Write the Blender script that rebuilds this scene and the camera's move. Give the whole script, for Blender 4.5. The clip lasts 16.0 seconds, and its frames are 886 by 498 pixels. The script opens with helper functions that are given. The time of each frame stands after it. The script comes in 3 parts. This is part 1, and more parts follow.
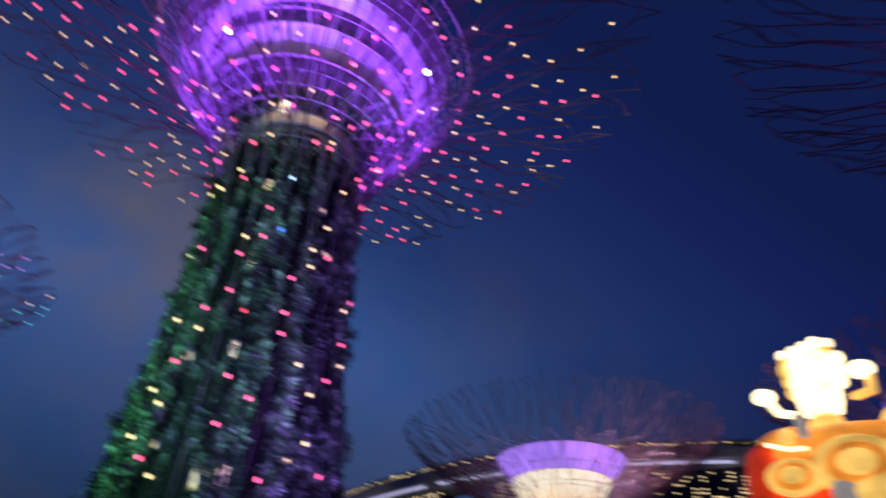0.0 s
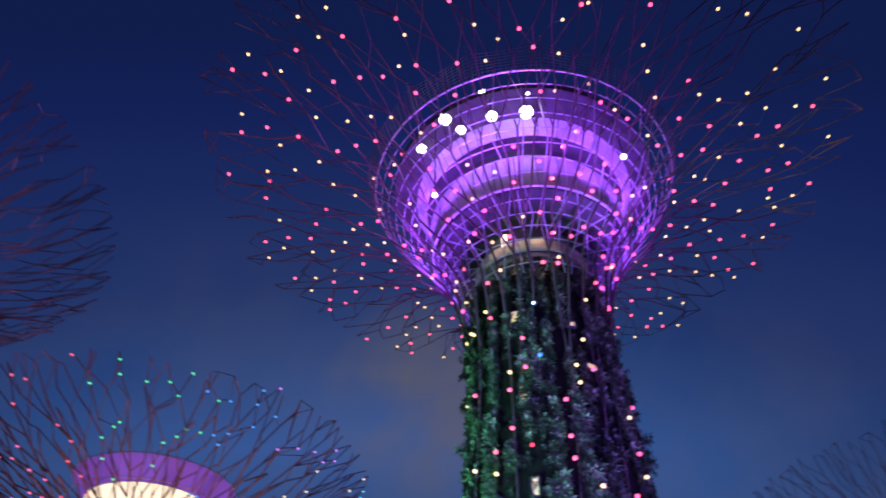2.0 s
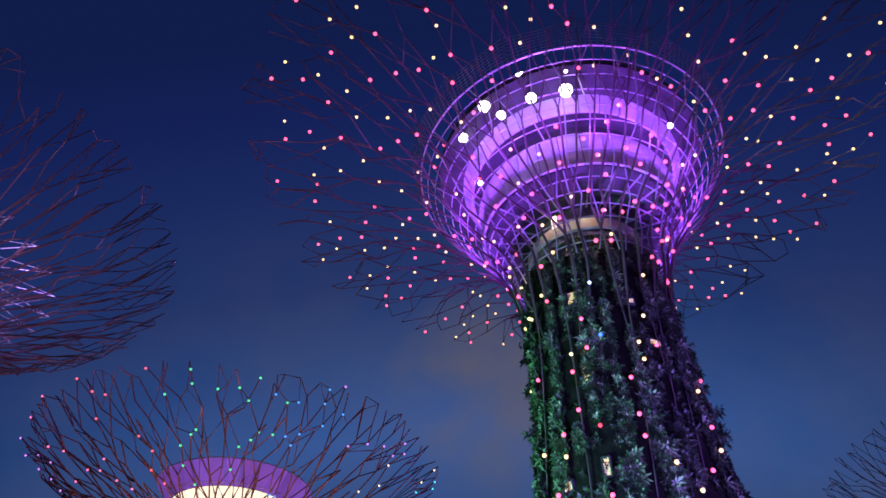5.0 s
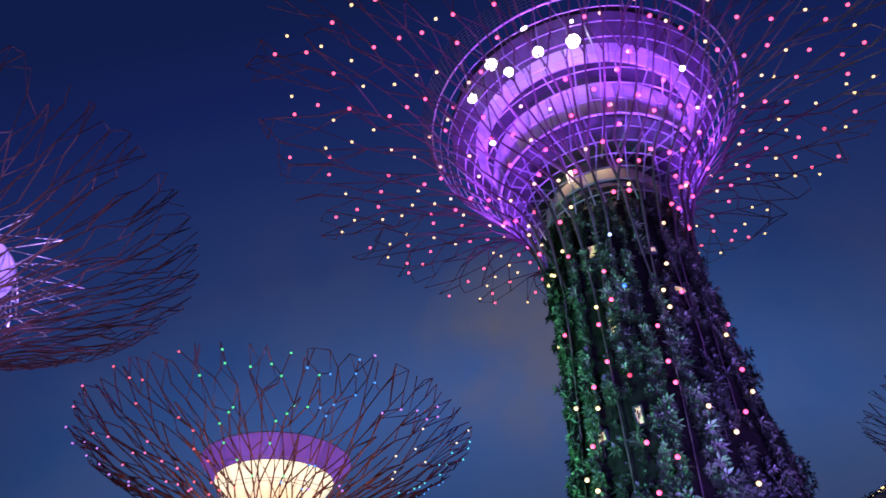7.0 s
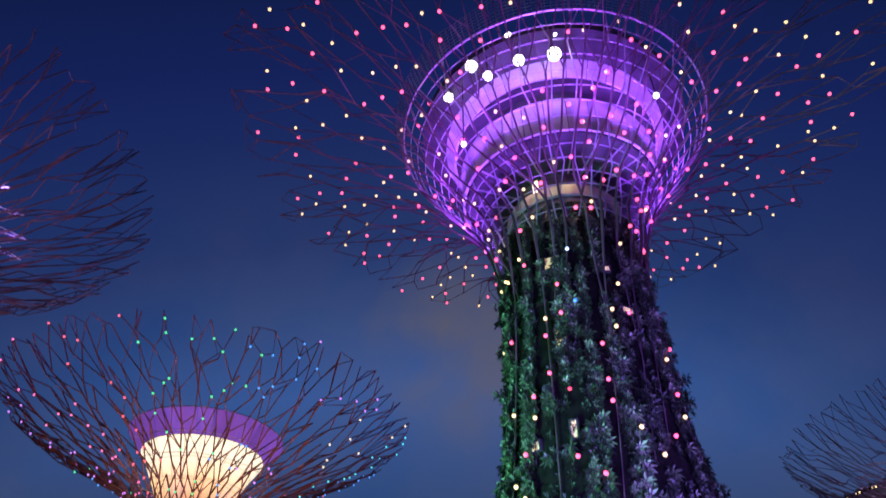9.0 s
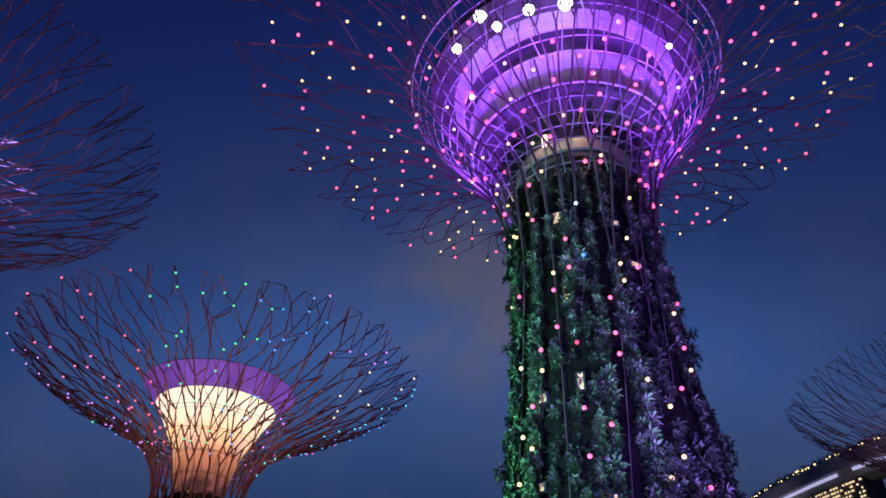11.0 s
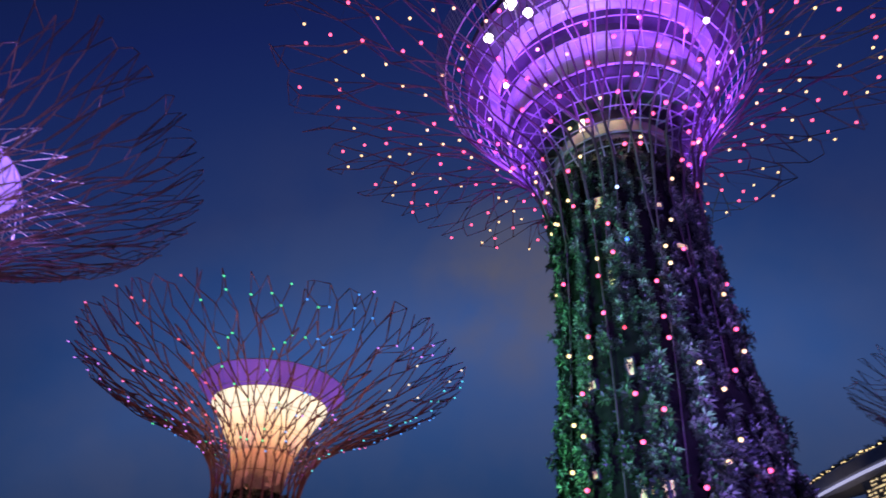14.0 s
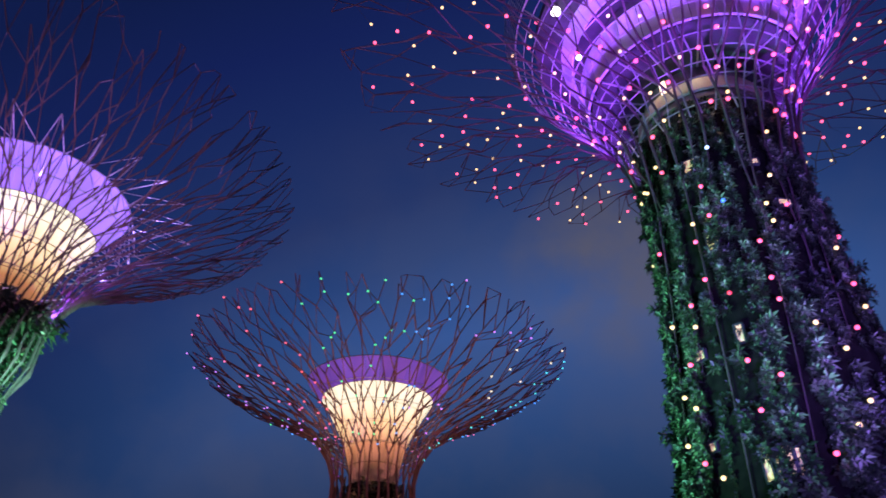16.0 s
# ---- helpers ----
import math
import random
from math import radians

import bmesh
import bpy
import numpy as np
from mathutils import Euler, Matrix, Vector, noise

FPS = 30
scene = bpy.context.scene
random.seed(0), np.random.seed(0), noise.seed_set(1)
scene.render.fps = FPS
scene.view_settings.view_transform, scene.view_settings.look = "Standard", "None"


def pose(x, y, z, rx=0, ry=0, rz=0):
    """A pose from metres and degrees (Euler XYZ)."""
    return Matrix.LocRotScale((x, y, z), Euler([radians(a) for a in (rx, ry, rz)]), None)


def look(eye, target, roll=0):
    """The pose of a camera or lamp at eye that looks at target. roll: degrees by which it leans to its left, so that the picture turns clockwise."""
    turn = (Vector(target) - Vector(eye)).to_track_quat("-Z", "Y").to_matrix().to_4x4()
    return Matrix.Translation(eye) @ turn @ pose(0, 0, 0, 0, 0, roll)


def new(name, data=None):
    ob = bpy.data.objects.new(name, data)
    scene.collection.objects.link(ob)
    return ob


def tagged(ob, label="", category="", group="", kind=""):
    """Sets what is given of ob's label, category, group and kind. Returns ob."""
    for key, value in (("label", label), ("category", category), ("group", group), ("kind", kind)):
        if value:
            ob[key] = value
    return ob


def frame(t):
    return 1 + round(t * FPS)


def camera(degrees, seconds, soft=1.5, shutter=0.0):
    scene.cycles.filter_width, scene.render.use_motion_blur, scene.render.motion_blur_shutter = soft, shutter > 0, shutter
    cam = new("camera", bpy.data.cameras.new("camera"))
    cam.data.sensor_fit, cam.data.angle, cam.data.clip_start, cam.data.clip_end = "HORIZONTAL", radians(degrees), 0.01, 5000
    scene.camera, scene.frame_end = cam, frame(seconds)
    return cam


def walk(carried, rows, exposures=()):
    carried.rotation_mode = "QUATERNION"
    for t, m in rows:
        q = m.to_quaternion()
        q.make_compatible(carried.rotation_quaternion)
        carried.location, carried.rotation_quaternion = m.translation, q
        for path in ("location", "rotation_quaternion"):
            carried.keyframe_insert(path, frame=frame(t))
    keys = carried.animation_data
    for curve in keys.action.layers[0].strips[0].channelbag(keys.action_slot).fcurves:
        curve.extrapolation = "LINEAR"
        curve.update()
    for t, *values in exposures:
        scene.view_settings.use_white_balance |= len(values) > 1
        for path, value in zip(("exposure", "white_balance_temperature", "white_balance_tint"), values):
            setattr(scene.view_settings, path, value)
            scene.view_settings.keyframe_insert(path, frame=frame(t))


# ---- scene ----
# ---- camera: held in one place, turning ----
cam = camera(66.74, 16.0, soft=1.6, shutter=1.0)
EYE = Vector((0, 0, 1.6))
TURNS = [
    (0.0, 125.24, -2.30, -46.22), (0.3, 126.68, -2.59, -40.33), (0.5, 128.06, -2.45, -37.57),
    (1.0, 130.49, -1.55, -28.41), (1.5, 133.30, -0.50, -23.48), (2.0, 134.37, -0.13, -18.11),
    (2.5, 133.85, -0.34, -15.44), (3.0, 135.31, -0.60, -13.94), (3.5, 134.50, -1.17, -13.34),
    (5.8, 132.46, 2.72, -11.84), (6.0, 132.01, 3.05, -12.68), (6.5, 132.13, 3.85, -8.60),
    (7.0, 130.52, 2.64, -7.44), (7.5, 130.54, 1.34, -7.94), (8.0, 131.36, 0.23, -9.42),
    (8.5, 131.51, 0.64, -11.02), (9.0, 130.10, -0.28, -14.57), (9.5, 128.75, -0.37, -14.47),
    (10.0, 127.60, -0.60, -14.60), (12.5, 125.41, -0.66, -12.48), (13.0, 125.19, -0.79, -12.19),
    (13.5, 125.38, -0.72, -11.46), (14.0, 125.50, -0.49, -9.50), (14.5, 125.66, 0.20, -6.47),
    (15.0, 125.17, -0.14, -3.76), (15.5, 124.22, -0.25, -1.94), (16.0, 124.30, 0.0, 0.0)]
walk(cam, [(t, pose(*EYE, a, b, c)) for t, a, b, c in TURNS],
     [(0.0, 0.0), (0.5, 0.2), (1.0, 0.0), (1.5, 0.0), (3.0, 0.05), (6.0, 0.0), (9.0, 0.05), (10.0, -0.08), (12.5, 0.06), (13.5, 0.04), (14.5, 0.0), (16.0, 0.0)])


def place(az, d, z=0.0):
    """A spot at a compass bearing and a distance from the camera's stand."""
    return Vector((d * math.sin(radians(az)), d * math.cos(radians(az)), z))


MAIN = place(28.0, 41.0)      # the tallest tree, with the round restaurant in its crown
SECOND = place(-5.8, 66.5)
THIRD = place(-37.6, 43.5)
FOURTH = place(55.4, 70.0)
FIFTH = place(108.0, 35.0)
SIXTH = place(85.0, 78.0)

# ---- world and lamps ----
world = bpy.data.worlds.new("world")
scene.world = world
world.use_nodes = True
wn = world.node_tree.nodes
sky = wn.new("ShaderNodeTexSky")
sky.sky_type, sky.sun_disc = "NISHITA", False
sky.sun_elevation, sky.sun_rotation = radians(-5), radians(200)
world.node_tree.links.new(sky.outputs[0], wn["Background"].inputs[0])
wn["Background"].inputs[1].default_value = 0.1

PURPLE = (0.29, 0.06, 1.0)
TEAL = (0.16, 0.75, 0.50)
VIOLET = (0.24, 0.13, 1.0)


def spot(name, eye, target, watts, colour, degrees, size=0.3, blend=0.6):
    data = bpy.data.lights.new(name, "SPOT")
    data.energy, data.color, data.spot_size, data.spot_blend, data.shadow_soft_size = watts, colour, radians(degrees), blend, size
    ob = new(name, data)
    ob.matrix_world = look(eye, target)
    return ob


def around(centre, deg, r, z):
    """Polar place about a tree; 0 degrees faces the camera's stand, positive turns to its left as seen from there."""
    base = math.atan2(-centre.y, -centre.x) - radians(deg)
    return Vector((centre.x + r * math.cos(base), centre.y + r * math.sin(base), z))


# up-lights in the neck of the tallest tree and at its foot
for k in range(14):
    deg = 360 / 14 * k + 10
    spot("neck_uplight", around(MAIN, deg, 7.6, 31.6), around(MAIN, deg, 10.5, 44.0), 9000, PURPLE, 66)
for k in range(16):
    deg = 22.5 * k + 4
    spot("drum_uplight", around(MAIN, deg, 10.9, 40.0), around(MAIN, deg, 8.4, 44.6), 2800, PURPLE, 92, 0.4, 0.9)
for deg, watts, colour in ((-64, 32000, VIOLET), (-14, 80000, VIOLET), (50, 95000, TEAL)):
    spot("foot_uplight", around(MAIN, deg, 31, 0.6), around(MAIN, deg * 0.6, 5, 20), watts, colour, 44, blend=0.9)
# Unseen warm lamps added to brighten the beige neck band.
for deg in (24, -8):
    spot("band_fill_light", around(MAIN, deg, 5.4, 39.0), around(MAIN, deg, 4.5, 37.1), 220, (1.0, 0.7, 0.4), 100, 0.1)
ROSE, RUST = (0.75, 0.35, 0.85), (1.0, 0.32, 0.28)
for centre, watts, colour in ((SECOND, 14000, RUST), (THIRD, 12000, ROSE), (FOURTH, 6000, ROSE), (FIFTH, 6000, VIOLET), (SIXTH, 12000, ROSE)):
    for deg in (-50, 45):
        spot("foot_uplight", around(centre, deg, 11, 0.6), around(centre, deg, 10, 26), watts, colour, 75)
for centre, watts in ((SECOND, 350), (THIRD, 4200), (FOURTH, 1600), (FIFTH, 4000), (SIXTH, 800)):
    for k in range(4):
        spot("neck_uplight", around(centre, 90 * k + 30, 3.6, 20.5), around(centre, 90 * k + 30, 8.5, 28.5), watts, PURPLE, 100)

spot("foot_uplight", around(THIRD, -25, 13, 0.6), around(THIRD, -60, 3.0, 14), 130000, TEAL, 26)
# unseen lamps added under the ring of the third tree, which light its pointed brackets
for k in range(12):
    spot("bracket_fill_light", around(THIRD, 30 * k, 6.3, 26.4), around(THIRD, 30 * k, 8.2, 29.4), 900, (0.40, 0.22, 1.0), 120, 0.1)
spot("foot_uplight", around(FOURTH, -35, 12, 0.6), around(FOURTH, -45, 13, 24), 40000, (1.0, 0.5, 0.75), 50)

# ---- materials ----
def shader(name):
    m = bpy.data.materials.new(name)
    m.use_nodes = True
    nt = m.node_tree
    return m, nt, nt.nodes["Principled BSDF"]


def tex_noise(nt, scale, detail=4.0, where="Object"):
    co = nt.nodes.new("ShaderNodeTexCoord")
    n = nt.nodes.new("ShaderNodeTexNoise")
    n.inputs["Scale"].default_value, n.inputs["Detail"].default_value = scale, detail
    nt.links.new(co.outputs[where], n.inputs["Vector"])
    return n


def ramp(nt, source, stops):
    r = nt.nodes.new("ShaderNodeValToRGB")
    while len(r.color_ramp.elements) < len(stops):
        r.color_ramp.elements.new(0.5)
    for e, (p, c) in zip(r.color_ramp.elements, stops):
        e.position, e.color = p, (*c, 1)
    nt.links.new(source, r.inputs[0])
    return r


def bumped(nt, b, source, strength, distance=0.02):
    n = nt.nodes.new("ShaderNodeBump")
    n.inputs["Strength"].default_value, n.inputs["Distance"].default_value = strength, distance
    nt.links.new(source, n.inputs["Height"])
    nt.links.new(n.outputs[0], b.inputs["Normal"])


def surface(name, dark, light, scale=1.0, rough=0.6, metal=0.0, bump=0.2, fine=14.0):
    """Two scales of variation: stains between two tones, and a fine grain in gloss and relief."""
    m, nt, b = shader(name)
    big, small = tex_noise(nt, scale), tex_noise(nt, scale * fine, 6.0)
    mix = nt.nodes.new("ShaderNodeMath")
    mix.operation = "MULTIPLY_ADD"
    mix.inputs[1].default_value, mix.inputs[2].default_value = 0.35, 0.0
    nt.links.new(small.outputs[0], mix.inputs[0])
    add = nt.nodes.new("ShaderNodeMath")
    nt.links.new(mix.outputs[0], add.inputs[0])
    nt.links.new(big.outputs[0], add.inputs[1])
    r = ramp(nt, add.outputs[0], [(0.45, dark), (0.9, light)])
    nt.links.new(r.outputs[0], b.inputs["Base Color"])
    b.inputs["Roughness"].default_value, b.inputs["Metallic"].default_value = rough, metal
    bumped(nt, b, small.outputs[0], bump)
    return m


def glow(name, colour, strength, sampled=False):
    m, nt, b = shader(name)
    b.inputs["Base Color"].default_value = (*[min(1, c) for c in colour], 1)
    b.inputs["Emission Color"].default_value = (*colour, 1)
    b.inputs["Emission Strength"].default_value = strength
    b.inputs["Roughness"].default_value = 0.4
    if not sampled:
        m.cycles.emission_sampling = "NONE"
    return m


def silk(name, colour, strength):
    """Lantern silk lit from within, its emission colour dimmed in patches by noise."""
    m = glow(name, colour, strength)
    nt = m.node_tree
    b = nt.nodes["Principled BSDF"]
    n = tex_noise(nt, 3.2, 6.0)
    r = ramp(nt, n.outputs[0], [(0.32, [c * 0.45 for c in colour]), (0.6, colour)])
    nt.links.new(r.outputs[0], b.inputs["Emission Color"])
    return m


def leaf_material(name, stops):
    m, nt, b = shader(name)
    g = nt.nodes.new("ShaderNodeNewGeometry")
    r = ramp(nt, g.outputs["Random Per Island"], stops)
    nt.links.new(r.outputs[0], b.inputs["Base Color"])
    b.inputs["Roughness"].default_value = 0.42
    return m


M_ROD = surface("painted_steel_rod", (0.085, 0.055, 0.058), (0.19, 0.12, 0.12), 0.6, 0.5, 0.2)
M_HOOP = surface("galvanised_steel", (0.36, 0.36, 0.38), (0.6, 0.6, 0.62), 1.2, 0.4, 0.5)
M_CONCRETE = surface("concrete", (0.16, 0.15, 0.14), (0.30, 0.29, 0.27), 0.5, 0.85)
M_BEIGE = surface("beige_render", (0.42, 0.36, 0.28), (0.62, 0.55, 0.44), 0.7, 0.8)
M_PANEL = surface("white_cladding", (0.55, 0.55, 0.57), (0.82, 0.82, 0.84), 0.5, 0.45)


def panel_variation(m, low, high, socket="Base Color", strength=None):
    """Lets single panels differ a little in tone."""
    nt = m.node_tree
    b = nt.nodes["Principled BSDF"]
    info = nt.nodes.new("ShaderNodeObjectInfo")
    span = nt.nodes.new("ShaderNodeMapRange")
    span.inputs["To Min"].default_value, span.inputs["To Max"].default_value = low, high
    nt.links.new(info.outputs["Random"], span.inputs["Value"])
    if strength is not None:
        mul = nt.nodes.new("ShaderNodeMath")
        mul.operation = "MULTIPLY"
        mul.inputs[1].default_value = strength
        nt.links.new(span.outputs[0], mul.inputs[0])
        nt.links.new(mul.outputs[0], b.inputs["Emission Strength"])
        return m
    mix = nt.nodes.new("ShaderNodeMixRGB")
    mix.blend_type = "MULTIPLY"
    mix.inputs[0].default_value = 1.0
    old = b.inputs[socket].links[0].from_socket
    nt.links.new(old, mix.inputs[1])
    nt.links.new(span.outputs[0], mix.inputs[2])
    nt.links.new(mix.outputs[0], b.inputs[socket])
    return m


panel_variation(M_PANEL, 0.68, 1.0)
# Near-black colour stands in for shade in the groove, soffit and roof edge.
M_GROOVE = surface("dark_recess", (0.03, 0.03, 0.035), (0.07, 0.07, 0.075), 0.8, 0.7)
M_NET = surface("dark_netting", (0.16, 0.17, 0.17), (0.30, 0.31, 0.31), 0.7, 0.8, bump=0.6)
# Shade between the plants is put into the colour: near-black mat and undergrowth.
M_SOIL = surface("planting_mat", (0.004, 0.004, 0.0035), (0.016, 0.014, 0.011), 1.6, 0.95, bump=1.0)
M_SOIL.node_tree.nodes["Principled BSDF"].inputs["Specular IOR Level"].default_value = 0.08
M_LEAF = leaf_material("trunk_plants", [(0.0, (0.006, 0.011, 0.006)), (0.55, (0.030, 0.048, 0.022)), (0.80, (0.09, 0.13, 0.06)), (0.94, (0.26, 0.31, 0.17)), (1.0, (0.44, 0.46, 0.32))])
M_DARK_UNDERGROWTH = leaf_material("dark_undergrowth", [(0.0, (0.006, 0.010, 0.005)), (0.7, (0.018, 0.030, 0.014)), (1.0, (0.06, 0.09, 0.04))])
M_GROUND = surface("paving_and_lawn", (0.04, 0.05, 0.035), (0.10, 0.10, 0.08), 0.15, 0.9)
M_BEAD = glow("pink_led", (1.0, 0.10, 0.22), 2.8)
M_WHITE_BEAD = glow("warm_bead_led", (1.0, 0.64, 0.30), 2.0)
M_WARM_LED = glow("warm_white_led", (1.0, 0.72, 0.34), 2.4)
M_BLUE_LED = glow("blue_led", (0.05, 0.16, 1.0), 3.0)
M_PALE_LED = glow("pale_blue_led", (0.45, 0.6, 1.0), 3.0)
M_RED_LED = glow("red_led", (1.0, 0.06, 0.10), 1.6)
M_FLOOD = glow("white_flood", (1.0, 0.95, 0.82), 8.0)
M_WARM = glow("warm_window", (1.0, 0.68, 0.32), 1.0)
speckle = tex_noise(M_WARM.node_tree, 5.0, 4.0)
broken = ramp(M_WARM.node_tree, speckle.outputs[0], [(0.44, (0.05, 0.03, 0.015)), (0.58, (1.0, 0.70, 0.36))])
M_WARM.node_tree.links.new(broken.outputs[0], M_WARM.node_tree.nodes["Principled BSDF"].inputs["Emission Color"])
M_LAMP_HOUSING = surface("lamp_housing", (0.03, 0.03, 0.03), (0.08, 0.08, 0.08), 2.0, 0.5, 0.6)


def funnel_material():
    """Fabric lit from within, with no bulbs built: their light is put into the emission colour, whiter at the top,
    peach and then dark lower down, with soft cloudiness.
    """
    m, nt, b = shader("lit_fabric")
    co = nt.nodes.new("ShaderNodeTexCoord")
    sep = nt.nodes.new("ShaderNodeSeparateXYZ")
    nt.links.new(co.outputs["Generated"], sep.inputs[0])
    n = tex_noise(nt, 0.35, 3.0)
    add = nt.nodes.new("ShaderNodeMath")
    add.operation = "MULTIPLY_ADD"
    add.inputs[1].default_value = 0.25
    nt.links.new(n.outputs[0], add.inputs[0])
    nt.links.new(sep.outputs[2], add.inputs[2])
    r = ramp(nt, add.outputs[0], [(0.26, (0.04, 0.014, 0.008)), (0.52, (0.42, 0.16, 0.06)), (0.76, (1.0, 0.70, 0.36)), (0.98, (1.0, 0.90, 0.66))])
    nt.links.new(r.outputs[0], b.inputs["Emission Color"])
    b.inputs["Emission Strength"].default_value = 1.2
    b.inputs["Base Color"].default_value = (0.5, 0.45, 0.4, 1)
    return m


M_FUNNEL = funnel_material()
# Purple lamplight on the rings is put into their emission; stronger for two trees.
M_RING = panel_variation(glow("purple_emission_fabric", (0.17, 0.075, 0.46), 0.8), 0.65, 1.1, strength=0.85)
M_RING_BRIGHT = panel_variation(glow("strong_purple_emission_fabric", (0.36, 0.20, 0.85), 1.0), 0.8, 1.15, strength=1.1)


# ---- mesh helpers ----
def mesh_of(name, verts, faces, smooth=False):
    me = bpy.data.meshes.new(name)
    me.from_pydata([tuple(v) for v in verts], [], faces)
    if smooth:
        me.polygons.foreach_set("use_smooth", [True] * len(me.polygons))
    me.update()
    return me


def part(name, me, material, parent, label="", kind=""):
    """One mesh object under a thing or a part."""
    ob = new(name, me)
    if not me.materials:
        me.materials.append(material)
    ob.parent = parent
    return tagged(ob, label, kind=kind)


def thing(name, at, label, category, group="", kind=""):
    ob = new(name)
    ob.location = at
    return tagged(ob, label, category, group, kind)


def lathe(profile, n=64, a0=0.0, a1=2 * math.pi, closed=False):
    """A turned shell through (radius, height) pairs."""
    full = abs(a1 - a0 - 2 * math.pi) < 1e-6
    cols = n if full else n + 1
    verts = [(r * math.cos(a0 + (a1 - a0) * i / n), r * math.sin(a0 + (a1 - a0) * i / n), z) for r, z in profile for i in range(cols)]
    faces = []
    rows = len(profile)
    for j in range(rows if closed else rows - 1):
        k = (j + 1) % rows
        for i in range(n):
            q = (i + 1) % cols
            faces.append((j * cols + i, j * cols + q, k * cols + q, k * cols + i))
    if closed and not full:
        faces.append(tuple(j * cols for j in range(rows)))
        faces.append(tuple(j * cols + n for j in reversed(range(rows))))
    return verts, faces


def rods(segments, sides=5):
    """Tapered round rods along (p, q, radius_p, radius_q)."""
    verts, faces = [], []
    for p, q, rp, rq in segments:
        d = (q - p)
        if d.length < 1e-5:
            continue
        d.normalize()
        u = d.orthogonal().normalized()
        v = d.cross(u)
        o = len(verts)
        for c, r in ((p, rp), (q, rq)):
            for i in range(sides):
                a = 2 * math.pi * i / sides
                verts.append(c + u * (r * math.cos(a)) + v * (r * math.sin(a)))
        for i in range(sides):
            j = (i + 1) % sides
            faces.append((o + i, o + j, o + sides + j, o + sides + i))
        faces.append(tuple(o + i for i in reversed(range(sides))))
        faces.append(tuple(o + sides + i for i in range(sides)))
    return verts, faces


def ring_tube(r, z, thick, n=96, a0=0.0, a1=2 * math.pi):
    pts = [Vector((r * math.cos(a0 + (a1 - a0) * i / n), r * math.sin(a0 + (a1 - a0) * i / n), z)) for i in range(n + 1)]
    return rods([(p, q, thick, thick) for p, q in zip(pts, pts[1:])], 4)


def ball_mesh(name, r, sub=1):
    bm = bmesh.new()
    bmesh.ops.create_icosphere(bm, subdivisions=sub, radius=r)
    me = bpy.data.meshes.new(name)
    bm.to_mesh(me)
    bm.free()
    return me


def box(verts, faces, c, half, turn=0.0):
    o = len(verts)
    ca, sa = math.cos(turn), math.sin(turn)
    for sx in (-1, 1):
        for sy in (-1, 1):
            for sz in (-1, 1):
                x, y = sx * half[0], sy * half[1]
                verts.append((c[0] + x * ca - y * sa, c[1] + x * sa + y * ca, c[2] + sz * half[2]))
    faces += [(o, o + 1, o + 3, o + 2), (o + 4, o + 6, o + 7, o + 5), (o, o + 4, o + 5, o + 1),
              (o + 2, o + 3, o + 7, o + 6), (o, o + 2, o + 6, o + 4), (o + 1, o + 5, o + 7, o + 3)]


def profile_at(profile, h):
    """Radius at a height on a trunk's profile."""
    return float(np.interp(h, [z for r, z in profile], [r for r, z in profile]))


def planting(profile, count, rng, size, face=0.0, spread=math.pi, rough=0.3, even=0.0):
    """Rosettes of leaves set on a trunk: (angle, height) with patchy density."""
    verts, faces = [], []
    z0, z1 = profile[0][1], profile[-1][1]
    done = 0
    while done < count:
        a = face + rng.uniform(-spread, spread)
        h = rng.uniform(z0, z1)
        dens = 0.5 * noise.noise(Vector((math.cos(a) * 3.1, math.sin(a) * 3.1, h * 0.35))) + 0.6 * noise.noise(Vector((math.cos(a) * 9, math.sin(a) * 9, h * 1.1)))
        dens += 1.15 * noise.noise(Vector((math.cos(a) * 9 + 5, math.sin(a) * 9, h * 0.05)))
        if rng.random() > 0.22 + even + 2.4 * dens:
            done += 0.25
            continue
        done += 1
        r = profile_at(profile, h) + rng.uniform(0.0, rough) * (0.35 + max(0.0, 1.6 * noise.noise(Vector((math.cos(a) * 6, math.sin(a) * 6, h * 0.9)))))
        n = Vector((math.cos(a), math.sin(a), 0.15))
        t = Vector((-math.sin(a), math.cos(a), 0))
        up = Vector((0, 0, 1))
        base = Vector((r * math.cos(a), r * math.sin(a), h))
        kind = rng.random()
        leaves = 7 if kind > 0.8 else 5
        big = size * (1.5 if kind > 0.88 else rng.uniform(0.55, 1.1))
        phase = rng.uniform(0, 6.28)
        for k in range(leaves):
            w = phase + 6.283 * k / leaves + rng.uniform(-0.3, 0.3)
            out = rng.uniform(0.35, 0.9)
            d = (n * out + t * math.cos(w) + up * (math.sin(w) - 0.15)).normalized()
            side = d.cross(n)
            if side.length < 1e-3:
                continue
            side.normalize()
            ln = big * rng.uniform(0.7, 1.15)
            wd = ln * (0.13 if kind > 0.8 else 0.22)
            if k == 0:
                root = len(verts)
                verts.append(base)
            o = len(verts)
            droop = up * (-0.22 * ln)
            verts += [base + d * ln * 0.5 + side * wd, base + d * ln + droop, base + d * ln * 0.5 - side * wd]
            faces.append((root, o, o + 1, o + 2))
    return verts, faces


